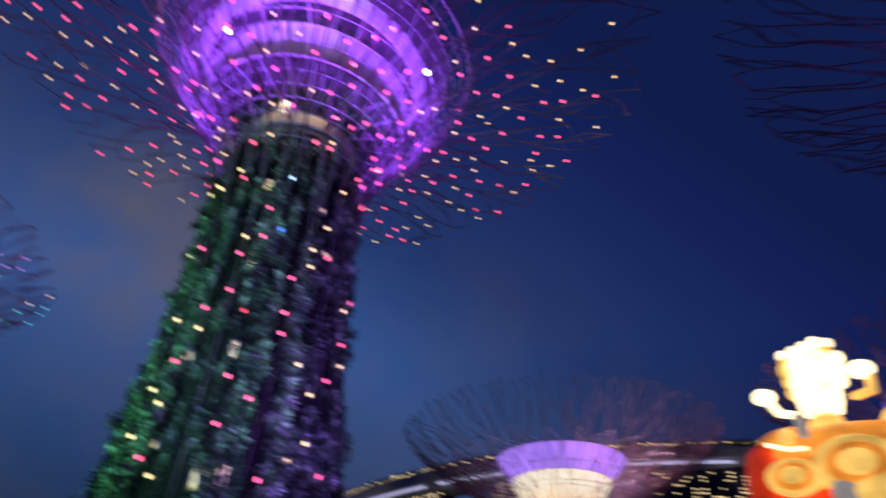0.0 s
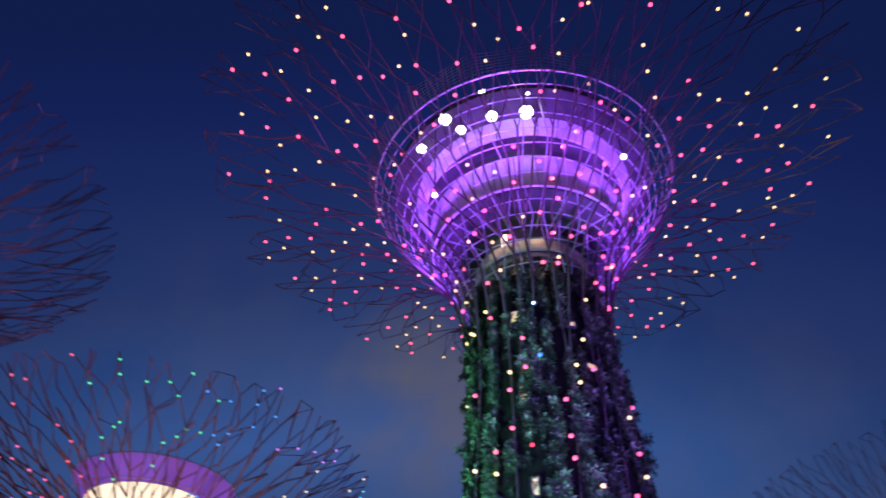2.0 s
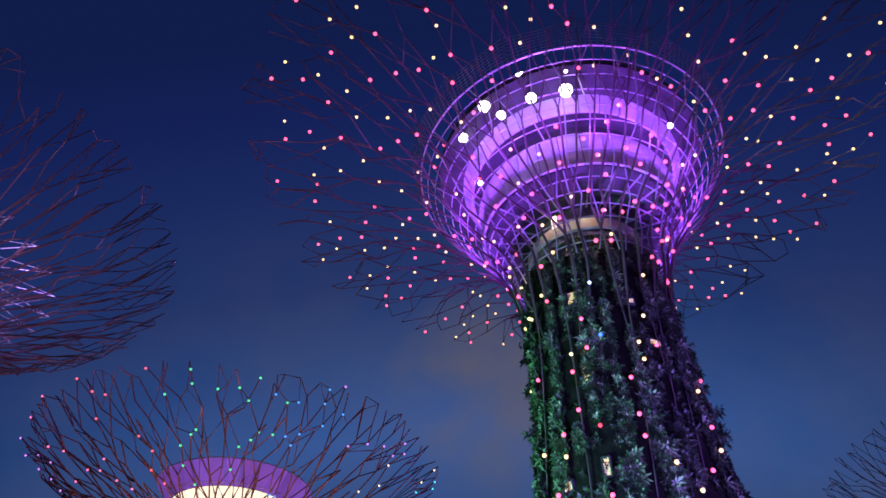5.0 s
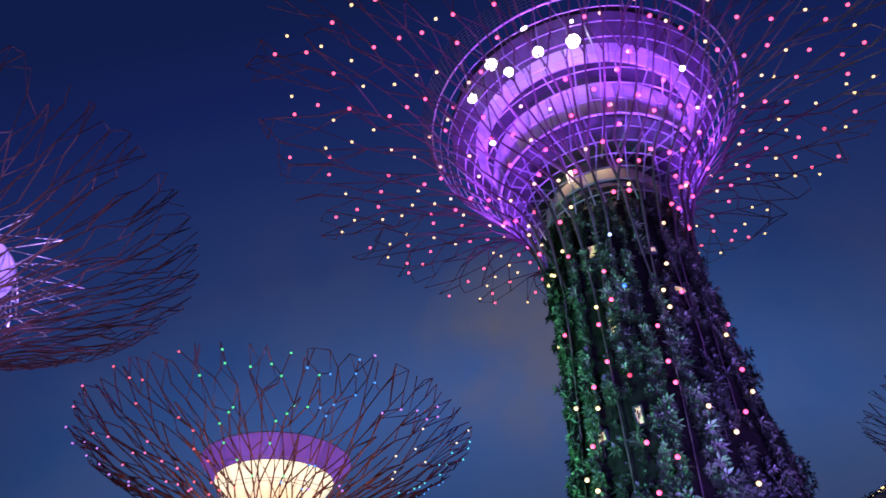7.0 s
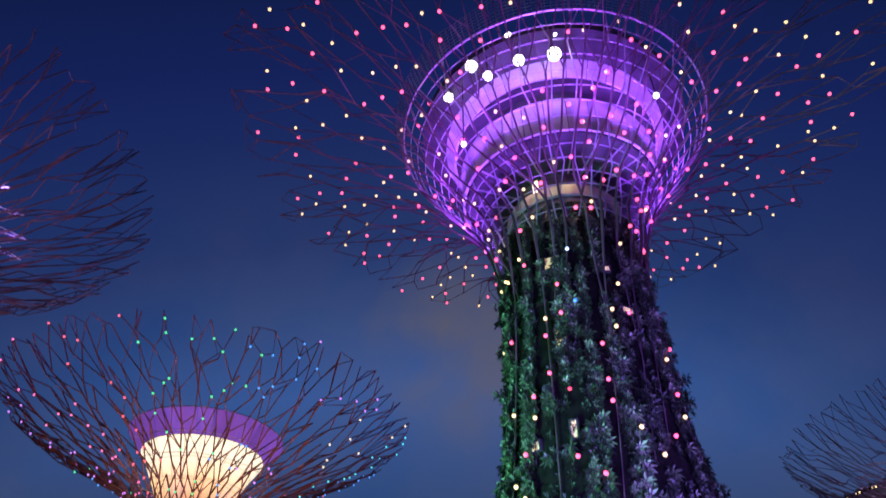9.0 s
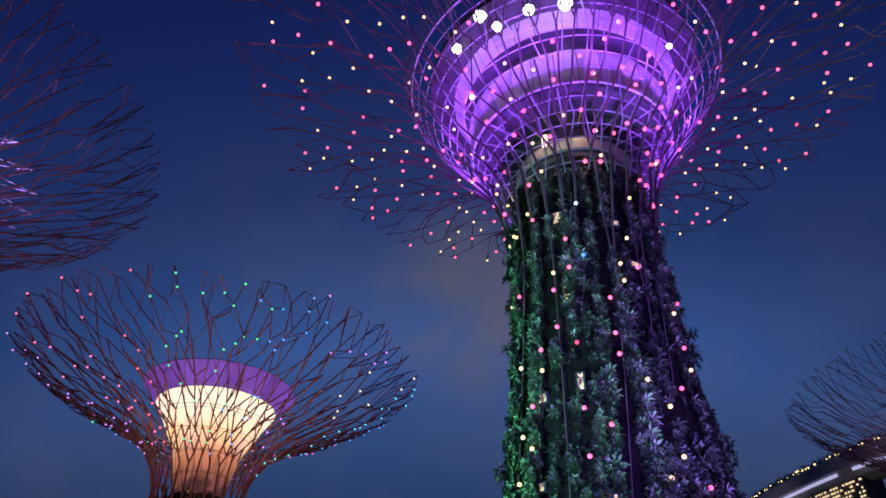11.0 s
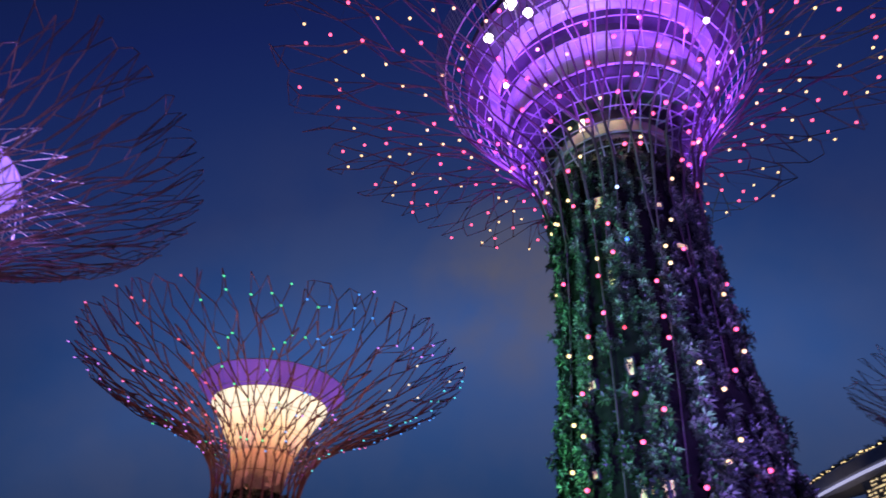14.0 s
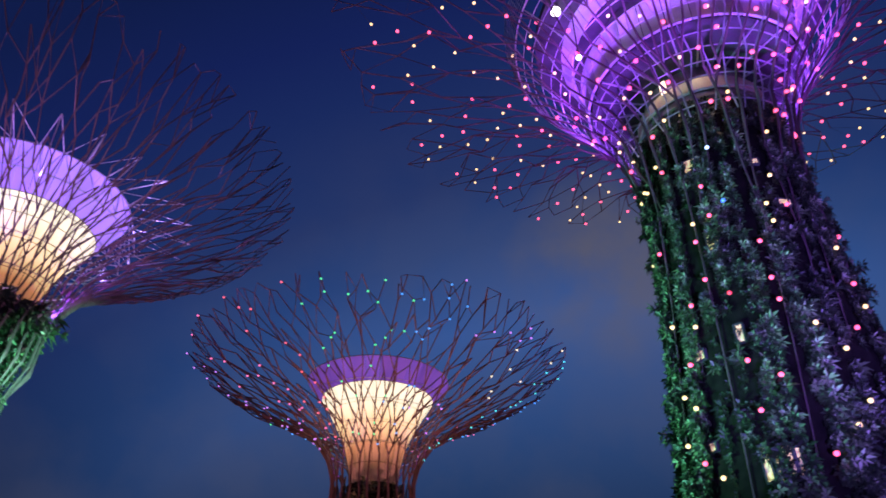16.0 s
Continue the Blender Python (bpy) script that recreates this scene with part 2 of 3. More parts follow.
def limb(nodes, sides=5):
    """One connected mesh along nodes (place, radius, parent's number or -1): every fork shares the ring of its parent."""
    verts, faces = [], []
    for p, r, up in nodes:
        if up < 0:
            kids = [q for q, _, k in nodes if k == 0]
            d = kids[0] - p
        else:
            d = p - nodes[up][0]
        d = d.normalized()
        ref = Vector((p.x, p.y, 0)).normalized()
        u = ref - d * ref.dot(d)
        u = u.normalized() if u.length > 1e-3 else d.orthogonal().normalized()
        v = d.cross(u)
        o = len(verts)
        verts += [p + u * (r * math.cos(2 * math.pi * i / sides)) + v * (r * math.sin(2 * math.pi * i / sides)) for i in range(sides)]
        if up >= 0:
            w = up * sides
            faces += [(w + i, w + (i + 1) % sides, o + (i + 1) % sides, o + i) for i in range(sides)]
    return verts, faces


def grow(profile, counts, rng, thick, thin, trunk=None, lift=0.8, slack=0.45, link=0.5, early=0.08, calm=0.2, rim=0.4):
    """Branches on a trumpet profile that fork and zigzag and meet again, as a loose net of struts. counts: how many struts there are at each step.
    For each branch: its nodes (place, radius, parent) and the free ones as (share of the way, place)."""
    us = np.linspace(0, 1, len(profile))
    rs, zs = [p[0] for p in profile], [p[1] for p in profile]
    steps = len(counts) - 1

    def point(a, u, dr=0.0, dz=0.0):
        r = float(np.interp(u, us, rs)) + dr
        return Vector((r * math.cos(a), r * math.sin(a), float(np.interp(u, us, zs)) + dz))

    n = counts[0]
    branches = [([], []) for _ in range(n)]
    row = []
    for i in range(n):
        a = 2 * math.pi * (i + rng.uniform(-0.15, 0.15)) / n
        nodes = branches[i][0]
        if trunk:
            # the strand slants up over the trunk out of the plants
            lean = rng.uniform(-0.5, 0.5)
            low = trunk[0][1] + (profile[0][1] - trunk[0][1]) * rng.uniform(0.15, 0.75)
            for k in range(6):
                f = k / 6
                h = low + (profile[0][1] - low) * f
                r = profile_at(trunk, h) + 0.1 + 0.3 * f
                nodes.append((Vector((r * math.cos(a + lean * (1 - f)), r * math.sin(a + lean * (1 - f)), h)), thick * (0.26 + 0.34 * f), k - 1))
        nodes.append((point(a, 0), thick, len(nodes) - 1))
        row.append((a, i, len(nodes) - 1))
    for s in range(1, steps + 1):
        u = s / steps
        m = counts[s]
        rad = thick + (thin - thick) * u ** 0.7
        nxt = []
        if u <= calm:
            row.sort()
            forks = set(rng.sample(range(len(row)), max(0, m - len(row))))
            kids = []
            for i, (a, br, idx) in enumerate(row):
                gap = 2 * math.pi / m
                kids += [(a - 0.3 * gap, br, idx), (a + 0.3 * gap, br, idx)] if i in forks else [(a, br, idx)]
            mean = sum(a - 2 * math.pi * i / len(kids) for i, (a, _, _) in enumerate(kids)) / len(kids)
            for i, (a, br, idx) in enumerate(kids):
                a += 0.22 * (mean + 2 * math.pi * i / len(kids) - a) + rng.uniform(-0.06, 0.06) * 2 * math.pi / m
                p = point(a, u)
                nodes, free = branches[br]
                nodes.append((p, rad, idx))
                free.append((u, p))
                nxt.append((a, br, len(nodes) - 1))
            row = nxt
            continue
        wild = min(1.0, max(0.1, 3.0 * (u - calm) + 0.1))
        turn = (s % 2) * 0.5 * wild
        for i in range(m):
            if s > steps * 0.7 and rng.random() < early * (2.5 if s == steps else 1):
                continue
            loose = slack * wild
            a = 2 * math.pi * (i + turn + rng.uniform(-loose, loose)) / m
            uu = min(1.0, max(0.0, u + rng.uniform(-0.4, 0.4) * wild / steps)) if s < steps else 1.0 - rng.uniform(0, 0.4) / steps
            p = point(a, uu, rng.uniform(-1, 1) * 0.012 * u * float(np.interp(u, us, rs)), rng.uniform(-1, 1) * lift * u * u * (0.5 if s == steps else 1.0))
            near = sorted(row, key=lambda q: abs((q[0] - a + math.pi) % (2 * math.pi) - math.pi))[:2]
            if u > calm + 0.1 and rng.random() < 0.4:
                near.reverse()
            nodes, free = branches[near[0][1]]
            nodes.append((p, rad, near[0][2]))
            free.append((u, p))
            mine = len(nodes) - 1
            nxt.append((a, near[0][1], mine))
            if u > calm + 0.05 and rng.random() < link:
                # a strut that closes a cell of the net
                other = branches[near[1][1]][0]
                nodes.append((other[near[1][2]][0].copy(), rad, mine))
        row = nxt
    # struts that close the rim between neighbouring tips
    row.sort(key=lambda q: q[0] % (2 * math.pi))
    for (a, br, idx), (c, other, jdx) in zip(row, row[1:]):
        if rng.random() < rim and c - a < 9.0 / counts[-1]:
            branches[br][0].append((branches[other][0][jdx][0].copy(), thin, idx))
    return [q for q in branches if len(q[0]) > 1]


# ---- sky, ground ----
def backdrop_sky():
    m, nt, b = shader("dusk_sky")
    nt.nodes.remove(b)
    em = nt.nodes.new("ShaderNodeEmission")
    co = nt.nodes.new("ShaderNodeTexCoord")
    dot = nt.nodes.new("ShaderNodeVectorMath")
    dot.operation = "DOT_PRODUCT"
    dot.inputs[1].default_value = place(15.0, 1 / 3500, -0.45 / 3500)
    nt.links.new(co.outputs["Object"], dot.inputs[0])
    r = ramp(nt, dot.outputs["Value"], [(0.08, (0.0052, 0.0118, 0.068)), (0.2, (0.007, 0.0152, 0.096)), (0.46, (0.0145, 0.034, 0.137)), (0.55, (0.020, 0.054, 0.19)), (0.66, (0.034, 0.092, 0.30)), (0.95, (0.036, 0.082, 0.23))])
    sep = nt.nodes.new("ShaderNodeSeparateXYZ")
    nt.links.new(co.outputs["Object"], sep.inputs[0])
    high = nt.nodes.new("ShaderNodeMath")
    high.operation = "DIVIDE"
    high.inputs[1].default_value = 3500.0
    nt.links.new(sep.outputs[2], high.inputs[0])
    haze = ramp(nt, high.outputs[0], [(0.2, (0.42, 0.41, 0.40)), (0.45, (1, 1, 1))])
    low_sky = nt.nodes.new("ShaderNodeMixRGB")
    low_sky.blend_type = "MULTIPLY"
    low_sky.inputs[0].default_value = 1.0
    nt.links.new(r.outputs[0], low_sky.inputs[1])
    nt.links.new(haze.outputs[0], low_sky.inputs[2])
    r = low_sky
    # soft clouds: faint ones low in the sky, and one warm bank
    n = tex_noise(nt, 0.0016, 5.0)
    c = ramp(nt, n.outputs[0], [(0.36, (0, 0, 0)), (0.62, (1, 1, 1))])
    low = ramp(nt, dot.outputs["Value"], [(0.3, (0, 0, 0)), (0.62, (0.17, 0.17, 0.17))])
    bank = nt.nodes.new("ShaderNodeVectorMath")
    bank.operation = "DOT_PRODUCT"
    bank.inputs[1].default_value = place(16.2, 0.853 / 3500, 0.522 / 3500)
    nt.links.new(co.outputs["Object"], bank.inputs[0])
    near = ramp(nt, bank.outputs["Value"], [(0.984, (0, 0, 0)), (0.998, (0.72, 0.72, 0.72))])
    most = nt.nodes.new("ShaderNodeMath")
    most.operation = "MAXIMUM"
    nt.links.new(low.outputs[0], most.inputs[0])
    nt.links.new(near.outputs[0], most.inputs[1])
    mix = nt.nodes.new("ShaderNodeMixRGB")
    mix.inputs[2].default_value = (0.118, 0.104, 0.118, 1)
    scale = nt.nodes.new("ShaderNodeMath")
    scale.operation = "MULTIPLY"
    nt.links.new(c.outputs[0], scale.inputs[0])
    nt.links.new(most.outputs[0], scale.inputs[1])
    nt.links.new(scale.outputs[0], mix.inputs[0])
    nt.links.new(r.outputs[0], mix.inputs[1])
    nt.links.new(mix.outputs[0], em.inputs[0])
    nt.links.new(em.outputs[0], nt.nodes["Material Output"].inputs[0])
    m.cycles.emission_sampling = "NONE"
    bm = bmesh.new()
    bmesh.ops.create_uvsphere(bm, u_segments=64, v_segments=32, radius=3500)
    bmesh.ops.delete(bm, geom=[v for v in bm.verts if v.co.z < -200], context="VERTS")
    for f in bm.faces:
        f.smooth = True
    me = bpy.data.meshes.new("backdrop")
    bm.to_mesh(me)
    bm.free()
    me.materials.append(m)
    tagged(new("backdrop", me), "deep blue dusk sky with faint clouds", "sky", kind="structure")


def ground():
    v, f = lathe([(0.01, 0), (20, 0), (100, 0), (600, 0), (3480, 0)], 48)
    me = mesh_of("ground", v, f)
    me.materials.append(M_GROUND)
    ob = new("ground", me)
    ob.location = (25, 35, 0)
    tagged(ob, "dark paved and planted garden ground at dusk", "ground", kind="structure")


backdrop_sky()
ground()
# ---- the tallest tree ----
def local(centre, deg, r, z):
    p = around(centre, deg, r, z)
    return Vector((p.x - centre.x, p.y - centre.y, z))


def merged(lists):
    verts, faces = [], []
    for v, f in lists:
        o = len(verts)
        verts += list(v)
        faces += [tuple(i + o for i in q) for q in f]
    return verts, faces


BEAD = ball_mesh("bead_lamp", 0.15, 2)
BEAD.materials.append(M_BEAD)
WHITE_BEAD = ball_mesh("white_bead_lamp", 0.125, 2)
WHITE_BEAD.materials.append(M_WHITE_BEAD)


def bead(parent, at, me=None):
    ob = new("bead_lamp", me or BEAD)
    ob.location = at
    ob.parent = parent
    return tagged(ob, {"bead_lamp": "small pink glowing lamp", "white_bead_lamp": "small warm white glowing lamp"}.get(ob.data.name, ""))


# lamps hung in the crown of the tallest tree: (degrees round it, radius)
WEST_BEADS = ((-158.1, 24.4), (-152.9, 23), (-152.3, 26.7), (-149.7, 25.3), (-149.4, 28), (-148.6, 19.7), (-141.5, 19.2), (-134.4, 16.9), (-128.7, 13.9), (-126.3, 25.2),
    (-125.5, 16.8), (-123.3, 22.1), (-122.8, 27.2), (-118.8, 17.6), (-116.3, 20.7), (-114.8, 23.2), (-110.7, 25.4), (-104.6, 13.2), (-102, 8.9), (-101.4, 17.4),
    (-99.6, 22.9), (-99.2, 26.6), (-97.4, 10.8), (-96, 15), (-93.7, 17.9), (-93.3, 21.9), (-92.6, 23.7), (-86.9, 18.9), (-86.7, 6.5), (-86.2, 9.3), (-85.9, 12.8),
    (-83.4, 7.8), (-81.1, 20.4), (-81, 22.2), (-79.3, 25.1), (-77.4, 12.4), (-75.9, 15.7), (-72.7, 5.5), (-72.6, 8.7), (-72.2, 6.5), (-72.1, 13.9), (-70, 5.5),
    (-69.8, 16.7), (-65.4, 6.2), (-62.7, 7.4), (-61.4, 12.7), (-60.4, 5.7))
NEAR_BEADS = ((-59.7, 15), (-59.3, 8.2), (-58.5, 6.4), (-53.3, 9), (-53.3, 17.1), (-52.6, 5.7), (-52.1, 7), (-43.7, 12.6), (-41.7, 9.8), (-38.9, 8.4), (-37.9, 6.9),
    (-31.7, 12.8), (-30.1, 8.9), (-29.3, 6.5), (-25.4, 10.9), (-20.5, 10), (-20, 5.8), (-19.9, 7.7), (-17.1, 6.5), (-16.1, 8.5), (-10.3, 12.8), (-10, 9.2), (-9.7, 7.1),
    (-9.5, 5.8), (0.8, 10), (2.9, 8.4), (10.8, 6.5), (17.2, 13.7), (22, 7.6), (27.8, 15.1), (28.5, 12.6), (32.8, 7), (32.9, 17.3), (33.4, 5.7), (33.4, 9), (37.7, 18.4),
    (39.4, 10.8), (42.9, 23.2), (43.2, 19.7), (43.9, 9.7), (45.4, 8.2), (45.9, 12.6), (49.1, 14.7), (50.5, 6.3), (51.1, 24.4), (53.5, 26.8), (53.7, 22))
EAST_BEADS = ((55, 15.8), (56.6, 12.5), (60.6, 17), (61.8, 20.4), (62.9, 23.1), (66.1, 25.2), (70.7, 5.7), (75.9, 7), (77.3, 26.7), (77.6, 22.9), (79.2, 8.9),
    (82.3, 12.9), (83, 23.7), (84, 17.9), (86.7, 14.7), (87.3, 10.6), (88.4, 9.3), (90.1, 6.4), (90.4, 8), (90.5, 19.5), (95.9, 23.3), (96.3, 20.9), (96.5, 26),
    (102, 13.3), (103.3, 16.2), (109, 17.2), (109.4, 26.2), (113.1, 14.5), (114.5, 22.6), (119.8, 25.4), (120.5, 21.6), (122.7, 26.9), (123.1, 24.4), (124.1, 16.5),
    (126.4, 14.5), (136.2, 29), (137.6, 25), (138.4, 21.4), (144.3, 16.5), (145.9, 26.8), (147.9, 29), (148.6, 23.7), (150.7, 18.4), (155, 19.7), (156.9, 26),
    (157.6, 22.8))

# the warm white lamps strung between them
WEST_WHITE = ((-160.2, 25.8), (-156.5, 28), (-153.9, 19.7), (-146.8, 25.2), (-146.7, 29.2), (-141.5, 23.3), (-140.8, 25.5), (-136.9, 15.5), (-131.6, 18.5), (-129.7, 21.8), (-129.4, 24.2),
    (-128, 26.9), (-123.3, 19.7), (-122.8, 14.7), (-120.4, 11), (-114.7, 25.4), (-112.7, 18.7), (-111.1, 13.4), (-108.7, 15.4), (-107.4, 17.2), (-105.5, 20.6), (-105.4, 24.3),
    (-102.4, 23.1), (-102.2, 25.5), (-91.9, 12.9), (-88.1, 15.7), (-87.9, 26.8), (-87, 22.7), (-84.3, 14.7), (-82.4, 17), (-77.7, 23.7), (-77.6, 12.4), (-75, 19.1),
    (-74.4, 21.3), (-74.3, 26.2), (-72.2, 8.7), (-71.3, 6.4), (-68.9, 10.5), (-67.8, 20.2), (-66.4, 22.7), (-65, 9.5), (-64.4, 18.1), (-61.5, 25.2), (-60.2, 5.7),
    (-59.5, 8.2), (-58.9, 17.1))
NEAR_WHITE = ((-58.8, 6.4), (-55, 12.6), (-51.8, 22.9), (-47.9, 14.8), (-46.2, 21.8), (-41, 15.9), (-38.2, 6.9), (-37.6, 12.7), (-36.3, 17.2), (-30.4, 8.9), (-25.7, 13.7),
    (-24.9, 10.9), (-20.7, 5.9), (-20.3, 10), (-20.2, 7.7), (-19.7, 18.7), (-17.8, 6.5), (-16.6, 8.5), (-15.3, 12.9), (-14.8, 15.3), (-14.7, 17.4), (0.6, 7),
    (1.2, 16.4), (5.4, 15.2), (6.2, 17.6), (11.2, 20.2), (11.3, 9), (17.9, 21.1), (21.5, 5.8), (22.2, 18.8), (22.7, 6.5), (22.7, 9.8), (26.5, 8.3),
    (27.7, 17.2), (32.2, 23.5), (34.4, 12.7), (37.3, 24.5), (37.6, 22.5), (39, 14.9), (39.1, 6.9), (43.7, 16), (48.7, 23.4), (48.9, 20.9), (49.2, 26.1),
    (50, 17.2), (52, 12.6))
EAST_WHITE = ((54.2, 19.5), (59.9, 10.5), (60.8, 5.7), (61.8, 25.3), (62.5, 13.6), (63.9, 7.4), (64.9, 6.3), (66.2, 21.8), (66.9, 18.3), (67.6, 9.6), (70.1, 8.1),
    (71.7, 6.2), (72.1, 20.4), (73, 16.9), (73.8, 14.9), (74.9, 23), (75.7, 12.7), (89.9, 23.2), (90.6, 15.7), (92.8, 6.5), (94.5, 12.9), (97.6, 14.9),
    (98.1, 8.5), (98.2, 17.4), (99.1, 24.5), (101.4, 26.9), (101.6, 21.7), (101.9, 19.4), (105.9, 13), (110, 21.1), (110.2, 10.8), (111.2, 24), (114.8, 26),
    (115.7, 19.1), (122.5, 18.3), (125, 11.6), (136.1, 17.5), (139.5, 17.8), (143.2, 25.2), (143.7, 23), (143.7, 28.4), (144.8, 19.6), (149, 21.2), (155.8, 28.5))


def tallest_tree():
    rng = random.Random(5)
    tree = thing("supertree", MAIN, "tallest purple-lit steel tree tower with planted trunk and round restaurant", "tree tower", "steel tree towers")
    face = math.atan2(-MAIN.y, -MAIN.x)
    trunk = [(8.1, 0.0), (7.05, 6.0), (6.25, 11.7), (5.75, 16.3), (5.15, 22.7), (4.9, 28.0), (4.65, 33.0), (4.4, 35.6)]
    # shaft of concrete, the planting mat round it and its plants
    v, f = lathe([(4.2, 33.0), (4.2, 36.0), (4.4, 36.1), (4.4, 36.5), (3.7, 36.6), (3.7, 48.0)], 64)
    part("core", mesh_of("core", v, f), M_CONCRETE, tree, "bare concrete shaft")
    v, f = lathe([(4.45, 36.7), (4.55, 36.75), (4.55, 37.75), (4.45, 37.8), (3.75, 37.8)], 64)
    part("neck_band", mesh_of("neck_band", v, f), M_BEIGE, tree, "pale beige band round the shaft")
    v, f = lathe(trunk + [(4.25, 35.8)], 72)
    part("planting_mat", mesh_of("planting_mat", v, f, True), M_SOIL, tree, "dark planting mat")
    v, f = planting(trunk, 21000, rng, 0.40, face, 1.75, 0.8)
    part("foliage", mesh_of("foliage", v, f), M_LEAF, tree, "leafy plants covering the trunk", "stuff")
    v, f = planting(trunk, 24000, rng, 0.26, face, 1.75, 0.3, 0.5)
    part("undergrowth", mesh_of("undergrowth", v, f), M_DARK_UNDERGROWTH, tree, "low plants between the larger ones, toned dark for shade", "stuff")
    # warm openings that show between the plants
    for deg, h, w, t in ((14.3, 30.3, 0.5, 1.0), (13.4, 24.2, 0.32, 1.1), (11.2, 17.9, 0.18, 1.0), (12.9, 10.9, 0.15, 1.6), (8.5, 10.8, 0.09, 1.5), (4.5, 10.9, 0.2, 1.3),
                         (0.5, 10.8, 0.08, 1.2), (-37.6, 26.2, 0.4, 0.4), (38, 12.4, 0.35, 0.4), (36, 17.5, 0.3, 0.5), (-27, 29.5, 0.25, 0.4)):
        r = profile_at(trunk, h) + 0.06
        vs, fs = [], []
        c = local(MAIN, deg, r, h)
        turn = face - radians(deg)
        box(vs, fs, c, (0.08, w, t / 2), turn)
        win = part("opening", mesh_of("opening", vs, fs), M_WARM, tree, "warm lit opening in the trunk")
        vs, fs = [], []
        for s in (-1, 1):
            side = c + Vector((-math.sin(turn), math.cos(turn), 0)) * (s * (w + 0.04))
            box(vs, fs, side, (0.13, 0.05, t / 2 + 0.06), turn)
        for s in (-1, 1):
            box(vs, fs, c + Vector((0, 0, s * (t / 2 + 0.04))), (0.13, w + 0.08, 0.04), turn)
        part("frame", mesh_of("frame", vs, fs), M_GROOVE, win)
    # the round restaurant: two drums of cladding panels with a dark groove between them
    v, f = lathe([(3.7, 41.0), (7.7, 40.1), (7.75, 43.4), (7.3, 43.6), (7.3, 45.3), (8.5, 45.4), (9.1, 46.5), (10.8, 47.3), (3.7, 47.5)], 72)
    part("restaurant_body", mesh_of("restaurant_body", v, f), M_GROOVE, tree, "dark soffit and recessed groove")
    for n, prof, thick in ((30, [(7.85, 39.9), (8.05, 43.35)], 0.12), (34, [(8.55, 45.35), (9.3, 46.55)], 0.14)):
        gapa = 0.005
        me = None
        for k in range(n):
            if me is None:
                lo, hi = prof
                v, f = lathe([lo, hi, (hi[0] + thick, hi[1]), (lo[0] + thick, lo[1])], 3, gapa, 2 * math.pi / n - gapa, True)
                me = mesh_of("cladding_panel", v, f)
            ob = part("cladding_panel", me, M_PANEL, tree)
            ob.rotation_euler = (0, 0, 2 * math.pi * k / n)
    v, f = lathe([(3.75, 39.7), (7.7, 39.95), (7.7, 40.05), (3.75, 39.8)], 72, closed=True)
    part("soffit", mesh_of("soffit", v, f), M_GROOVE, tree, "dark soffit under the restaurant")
    # shallow ribs under the soffit
    segs = []
    for k in range(24):
        a = 2 * math.pi * k / 24
        e = Vector((math.cos(a), math.sin(a), 0))
        segs.append((e * 3.8 + Vector((0, 0, 39.66)), e * 7.7 + Vector((0, 0, 39.9)), 0.09, 0.07))
    part("soffit_rib", mesh_of("soffit_rib", *rods(segs, 4)), M_HOOP, tree, "steel ribs under the soffit")
    v, f = lathe([(10.7, 47.4), (11.5, 47.6), (11.5, 48.3), (10.7, 48.3)], 72, closed=True)
    part("roof_edge", mesh_of("roof_edge", v, f), M_GROOVE, tree)
    # inner cage: hoops and thin ribs on a trumpet
    cage = [(5.55, 33.6), (6.0, 35.5), (6.9, 37.8), (8.3, 40.4), (10.2, 43.2), (12.0, 45.6), (13.2, 47.4)]
    hoops = 15
    for k in range(hoops):
        h = 34.3 + 13.1 * k / (hoops - 1)
        part("hoop", mesh_of("hoop", *ring_tube(profile_at(cage, h), h, 0.045 if k < hoops - 1 else 0.09, 84)), M_HOOP, tree)
    for k in range(36):
        a = 2 * math.pi * (k + 0.5) / 36
        segs = []
        for (r0, z0), (r1, z1) in zip(cage, cage[1:]):
            b = a + 0.05 * math.sin(k * 2.4 + z0)
            c = a + 0.05 * math.sin(k * 2.4 + z1)
            segs.append((Vector((r0 * math.cos(b), r0 * math.sin(b), z0)), Vector((r1 * math.cos(c), r1 * math.sin(c), z1)), 0.06, 0.05))
        part("cage_rib", mesh_of("cage_rib", *rods(segs, 4)), M_HOOP, tree)
    # netting of the roof terrace, hung in scallops between slanted posts
    bays = 15
    cols, rows = 12, 7

    def knot(i, j):
        x = i / cols
        a, r = 2 * math.pi / bays * x, 13.25 + 0.75 * j / rows
        return Vector((r * math.cos(a), r * math.sin(a), 47.5 + (1.7 + 0.8 * (2 * x - 1) ** 2) * j / rows))

    wires = [(knot(i, j), knot(i + 1, j), 0.022, 0.022) for j in range(rows + 1) for i in range(cols)]
    wires += [(knot(i, j), knot(i, j + 1), 0.022, 0.022) for j in range(rows) for i in range(cols)]
    net = mesh_of("netting", *rods(wires, 3))
    post = mesh_of("net_post", *rods([(Vector((12.6, 0, 46.4)), Vector((14.15, 0, 50.9)), 0.11, 0.07)], 6))
    for k in range(bays):
        turn = (0, 0, face + 2 * math.pi * (k + 0.5) / bays)
        part("netting", net, M_NET, tree, "grey scalloped wire netting round the roof terrace").rotation_euler = turn
        part("net_post", post, M_HOOP, tree).rotation_euler = turn
    # the crown of forked rods
    crown = [(5.5, 32.6), (6.0, 35.2), (7.2, 38.2), (9.4, 41.6), (12.6, 44.9), (17.5, 47.3), (23.0, 48.8), (29.0, 49.7)]
    joints = []
